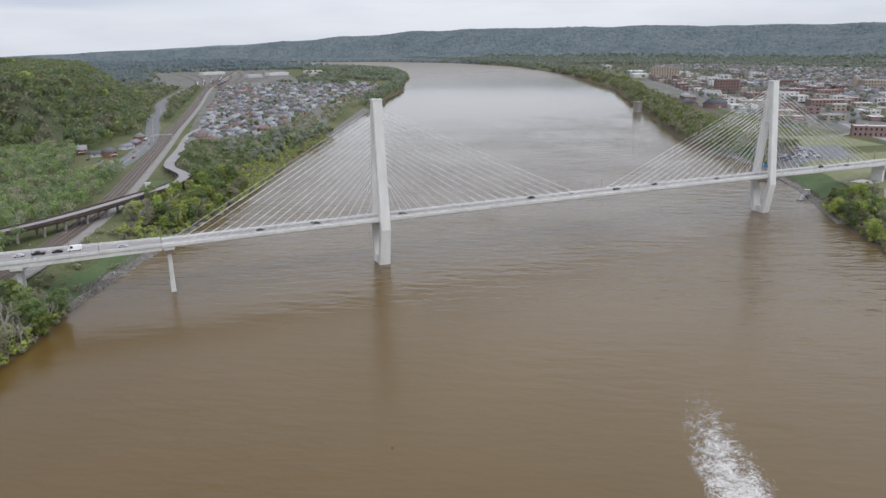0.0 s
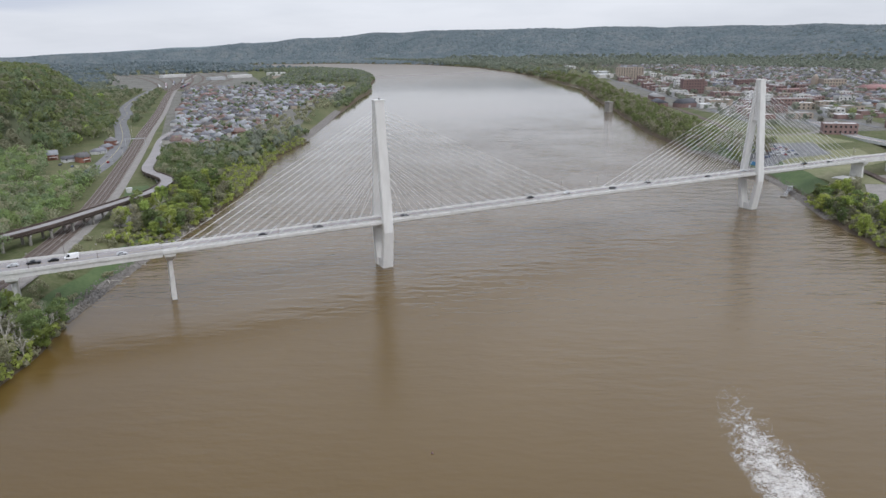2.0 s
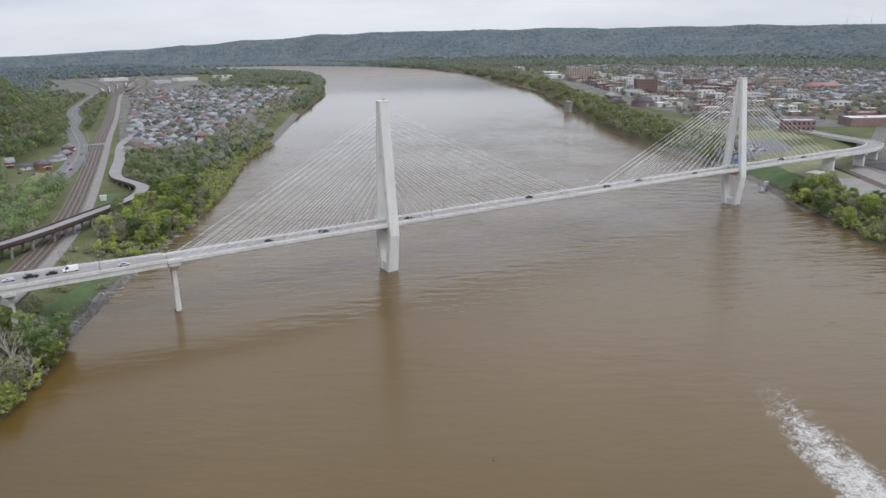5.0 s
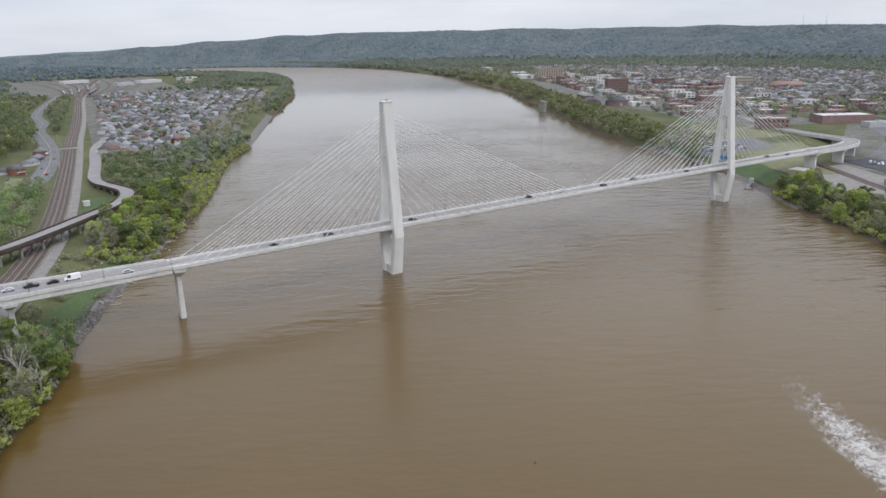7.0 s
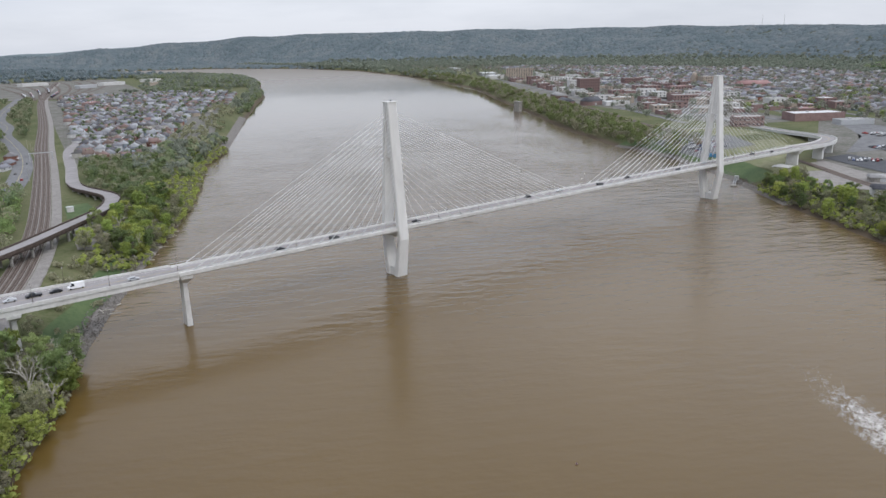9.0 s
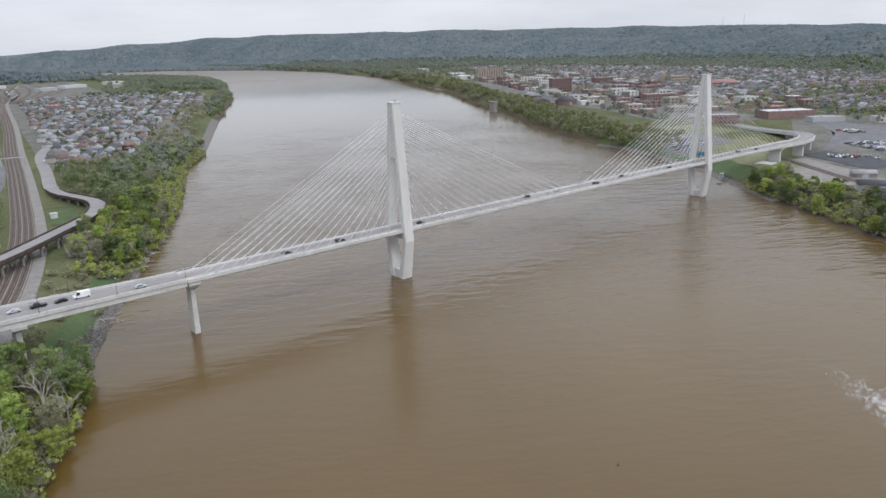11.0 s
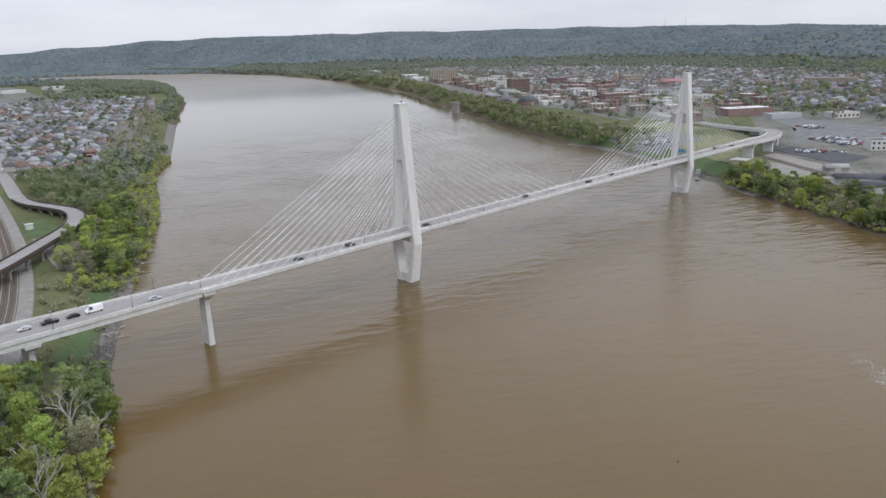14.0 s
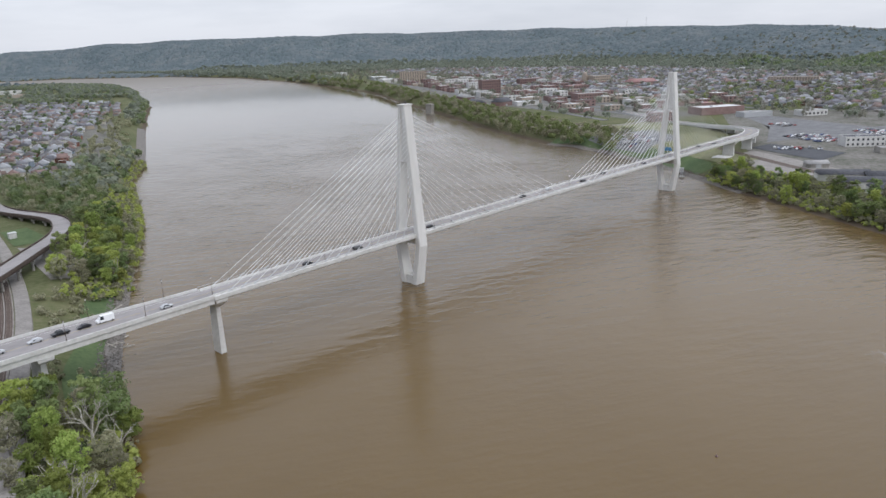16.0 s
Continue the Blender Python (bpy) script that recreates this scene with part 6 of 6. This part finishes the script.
# ---- lamps on the bridge ----
lamp = empty("street_lamp", "slim brown lamp post with a lantern on the bridge edge", "street lamp", "lamps along the bridge")
part("pole", rod_bm((0, 0, 0), (0, 0, 6.2), 0.09, 6, 0.06), M_BALLAST, lamp)
part("base", rod_bm((0, 0, 0), (0, 0, 0.7), 0.2, 8, 0.13), M_BALLAST, lamp)
part("lantern", rod_bm((0, 0, 6.2), (0, 0, 6.9), 0.14, 8, 0.26), M_WHITEWALL, lamp)
part("lantern_cap", rod_bm((0, 0, 6.9), (0, 0, 7.2), 0.32, 8, 0.05), M_BALLAST, lamp)
first = True
for i, x in enumerate(np.arange(-246, 386, 27.0)):
    for s in (-1, 1):
        if min(abs(x), abs(x - SPAN)) < 5:
            continue
        y = (flare(x)[0] + 0.2 if s < 0 else flare(x)[1] - 0.2) if x < -SIDE - 3 else s * 5.1
        xx = x + (13.5 if s > 0 else 0)
        z = road_z(xx) + (0.94 if x < -SIDE - 3 else 0.84)
        if x < -SIDE - 3 and s > 0:
            y = flare(xx)[1] - 0.2 if xx < -SIDE - 3 else 5.1
            z = road_z(xx) + (0.94 if xx < -SIDE - 3 else 0.84)
        if first:
            lamp.matrix_world = pose(xx, y, z)
            first = False
        else:
            copy_thing(lamp, pose(xx, y, z))

# utility poles along the highway
pole = empty("utility_pole", "tall wooden utility pole beside the highway", "utility pole", "utility poles")
part("shaft", rod_bm((0, 0, -0.5), (0, 0, 11), 0.16, 6, 0.11), M_BARK, pole)
part("crossarm", slab_bm(-1.3, 1.3, -0.07, 0.07, 10.0, 10.15), M_BARK, pole)
for i, s in enumerate(range(22, 54, 4)):
    p, n = hwy_line[s], sides_of(hwy_line)[s]
    q = p - n * 4.0
    m = pose(q[0], q[1], PLAIN, 0, 0, 60)
    if i == 0:
        pole.matrix_world = m
    else:
        copy_thing(pole, m)
# signal gantry over the tracks
gantry = empty("signal_gantry", "grey steel signal gantry spanning the railway tracks", "gantry")
gi = int(np.argmin(np.abs(rail_line[:, 1] - 500)))
gp, gn = rail_line[gi], sides_of(rail_line)[gi]
for s in (-10, 10):
    q = gp + gn * s
    part("post", rod_bm((q[0], q[1], PLAIN - 0.3), (q[0], q[1], PLAIN + 8), 0.3, 6), M_STEEL, gantry)
a, b = gp + gn * -10.4, gp + gn * 10.4
part("beam", rod_bm((a[0], a[1], PLAIN + 8), (b[0], b[1], PLAIN + 8), 0.45, 4), M_STEEL, gantry)

# small pale trackside hut inside the viaduct's curve
hut = empty("trackside_hut", "small white trackside hut with a flat roof", "hut", at=(-112, 227, PLAIN))
part("wall", slab_bm(-2, 2, -1.5, 1.5, -0.3, 3.4), M_WHITEWALL, hut)
part("roof", slab_bm(-2.3, 2.3, -1.8, 1.8, 3.402, 3.7), M_WHITEROOF, hut)

# boat gangway and floating dock on the lawn shore
dock = empty("boat_dock", "small white boat dock with a sloping gangway", "dock", at=(333, 16, 0.0))
dock.rotation_euler = (0, 0, radians(25))
part("float", slab_bm(-9, -3, -2, 2, -0.4, 0.6, bevel=0.1), M_OLDCONC, dock)
bm = bmesh.new()
for y in (-0.8, 0.8):
    rod(bm, (-4, y, 1.4), (9, y, 4.6), 0.12)
    rod(bm, (-4, y, 0.6), (9, y, 3.6), 0.12)
for k in range(8):
    x = -4 + k * 13 / 7
    rod(bm, (x, -0.8, 0.6 + 3 * k / 7), (x, 0.8, 0.6 + 3 * k / 7), 0.1)
part("gangway", bm, M_STEEL, dock)
part("winch_house", slab_bm(8, 11, -1.6, 1.6, 2.2, 5.2), M_WHITEWALL, dock)

# blue road sign over the roadway behind the east tower
sign = empty("road_sign", "blue overhead road sign on a steel arm beside the tower", "road sign", at=(SPAN + 4.6, 0, road_z(SPAN + 4.6)))
part("panel", slab_bm(-0.06, 0.06, -0.2, 5.6, 3.4, 6.0, bevel=0.03), M_BLUE, sign)
part("post", rod_bm((0.35, 5.95, 0.2), (0.35, 5.95, 6.3), 0.18, 8), M_STEEL, sign)
part("arm", rod_bm((0.3, 6.0, 5.6), (0.3, -0.2, 5.6), 0.12, 6), M_STEEL, sign)
part("arm", rod_bm((0.3, 6.0, 4.0), (0.3, -0.2, 4.0), 0.12, 6), M_STEEL, sign)
skip = empty("skip_container", "orange steel skip container beside the sheds", "container", at=(440, -140, PLAIN + 0.3))
part("body", slab_bm(-6, 6, -1.6, 1.6, 0, 3.2, bevel=0.1), M_ORANGE, skip)

# ---- boat wake and a marker buoy on the water ----
wake_line = curve_points([(66, -158, 0), (58, -174, 0), (48, -193.5, 0), (36, -210, 0), (27, -227, 0), (17, -244, 0), (7, -264, 0), (-3, -287, 0)], 0.5)
wake_side = sides_of(wake_line)
wake_v, wake_f, wake_cover, ACROSS = [], [], [], 28
for i, (p, n) in enumerate(zip(wake_line, wake_side)):
    f = i / (len(wake_line) - 1)
    half = np.interp(f, [0, 0.25, 0.5, 0.75, 1], [5.0, 9.0, 12.5, 12.0, 9.5])
    wander = 1.4 * noise.noise(Vector((i * 0.035, 3, 0)))
    for j in range(ACROSS + 1):
        o = 2 * j / ACROSS - 1
        q = p + n * (o * half + wander)
        wake_v.append((q[0], q[1], 0.04 + 0.05 * noise.noise(Vector((q[0] * 0.5, q[1] * 0.5, 1))) ** 2))
        wake_cover.append((1 - abs(o) ** 2.2) * np.interp(f, [0, 0.12, 0.35, 0.6, 0.9, 1], [0, 0.12, 0.45, 0.85, 1, 1]))
for i in range(len(wake_line) - 1):
    for j in range(ACROSS):
        a = i * (ACROSS + 1) + j
        wake_f.append((a, a + ACROSS + 1, a + ACROSS + 2, a + 1))
wake = raw("boat_wake", wake_v, wake_f, M_FOAM, smooth=True)
wake.data.attributes.new("cover", "FLOAT", "POINT").data.foreach_set("value", wake_cover)
tagged(wake, "white foam trail of a boat on brown water", "wake", kind="stuff")
buoy = empty("marker_buoy", "small dull red marker buoy floating on the river", "buoy", at=(-57, -179.5, 0))
bm = rod_bm((0, 0, -0.3), (0, 0, 0.3), 0.3, 10, 0.36)
part("float", bm, M_DARKBRICK, buoy)
part("top", rod_bm((0, 0, 0.3), (0, 0, 0.75), 0.2, 8, 0.08), M_DARKBRICK, buoy)

# radio masts on the far ridge
for az, far in ((59.6, 3720), (61.0, 3760)):
    x, y = HUB[0] + far * math.sin(radians(az)), HUB[1] + far * math.cos(radians(az))
    mast = empty("radio_mast", "thin steel radio mast on the wooded ridge", "mast", at=(x, y, height_at(x, y)))
    part("lattice", rod_bm((0, 0, -2), (0, 0, 46), 1.0, 4, 0.4), M_STEEL, mast)
    part("antenna", rod_bm((0, 0, 46), (0, 0, 54), 0.3, 4, 0.2), M_STEEL, mast)

# courthouse dome
dome = empty("church_dome", "small orange domed tower above downtown roofs", "church", at=(1215, 668, PLAIN))
part("tower", slab_bm(-5, 5, -5, 5, -0.5, 20), M_TANBRICK, dome)
bm = bmesh.new()
bmesh.ops.create_uvsphere(bm, u_segments=16, v_segments=8, radius=5.2)
for v in bm.verts:
    v.co.z = max(v.co.z, 0) * 1.2 + 20.002
part("dome", bm, M_TANBRICK, dome, "orange-brown ribbed dome")
part("finial", rod_bm((0, 0, 26), (0, 0, 29.5), 0.4, 6, 0.1), M_STEEL, dome)

# paved slope under the east end of the bridge
patch("slope_paving", [(369, -7), (383, -7), (383, 7), (369, 7)], M_CONC, 0.6, "pale concrete slope paving below the bridge", "paving", 4)

# driftwood stranded on the west bank
drng = np.random.RandomState(9)
wl = curve_points([(x, y, 0) for x, y in BANK_WEST[5:12]], 2.0)
wns = sides_of(wl)
for k in range(26):
    i = drng.randint(8, len(wl))
    q = wl[i] + wns[i] * drng.uniform(-1.0, 4.5)
    log = empty("driftwood_log", "pale stranded driftwood log on the river bank", "log", "driftwood on the bank", at=(q[0], q[1], max(height_at(q[0], q[1]), 0) + 0.5))
    log.rotation_euler = (0, radians(drng.uniform(-8, 8)), drng.uniform(0, 6.28))
    h = drng.uniform(2, 6)
    part("trunk", rod_bm((-h, 0, 0), (h, 0, 0), 0.28, 6, 0.14), M_BARK, log)
    part("branch", rod_bm((h * 0.3, 0, 0), (h * 0.6, 1.2, 0.9), 0.12, 5, 0.05), M_BARK, log)

# freight cars standing in the far yard
wagon = empty("freight_wagon", "brown covered freight wagon standing in the yard", "freight wagon", "wagons in the far yard")
part("body", slab_bm(-8, 8, -1.5, 1.5, 1.1, 4.4, bevel=0.1), M_CARS, wagon)
for x in (-5.5, 5.5):
    part("bogie", slab_bm(x - 1.4, x + 1.4, -1.1, 1.1, 0.1, 1.098), M_DARKSTEEL, wagon)
first = True
for k in range(5):
    yard = curve_points([(40 + 9 * k, 1500, PLAIN), (60 + 26 * k, 1900, PLAIN), (40 + 42 * k, 2350, PLAIN), (-40 + 50 * k, 2700, PLAIN)], 18.0)
    n0 = drng.randint(2, 20)
    for i in range(n0, n0 + 11):
        p, d = yard[i], yard[i + 1] - yard[i - 1]
        m = pose(p[0], p[1], PLAIN + 0.42, 0, 0, math.degrees(math.atan2(d[1], d[0])))
        if first:
            wagon.matrix_world = m
            first = False
        else:
            copy_thing(wagon, m)
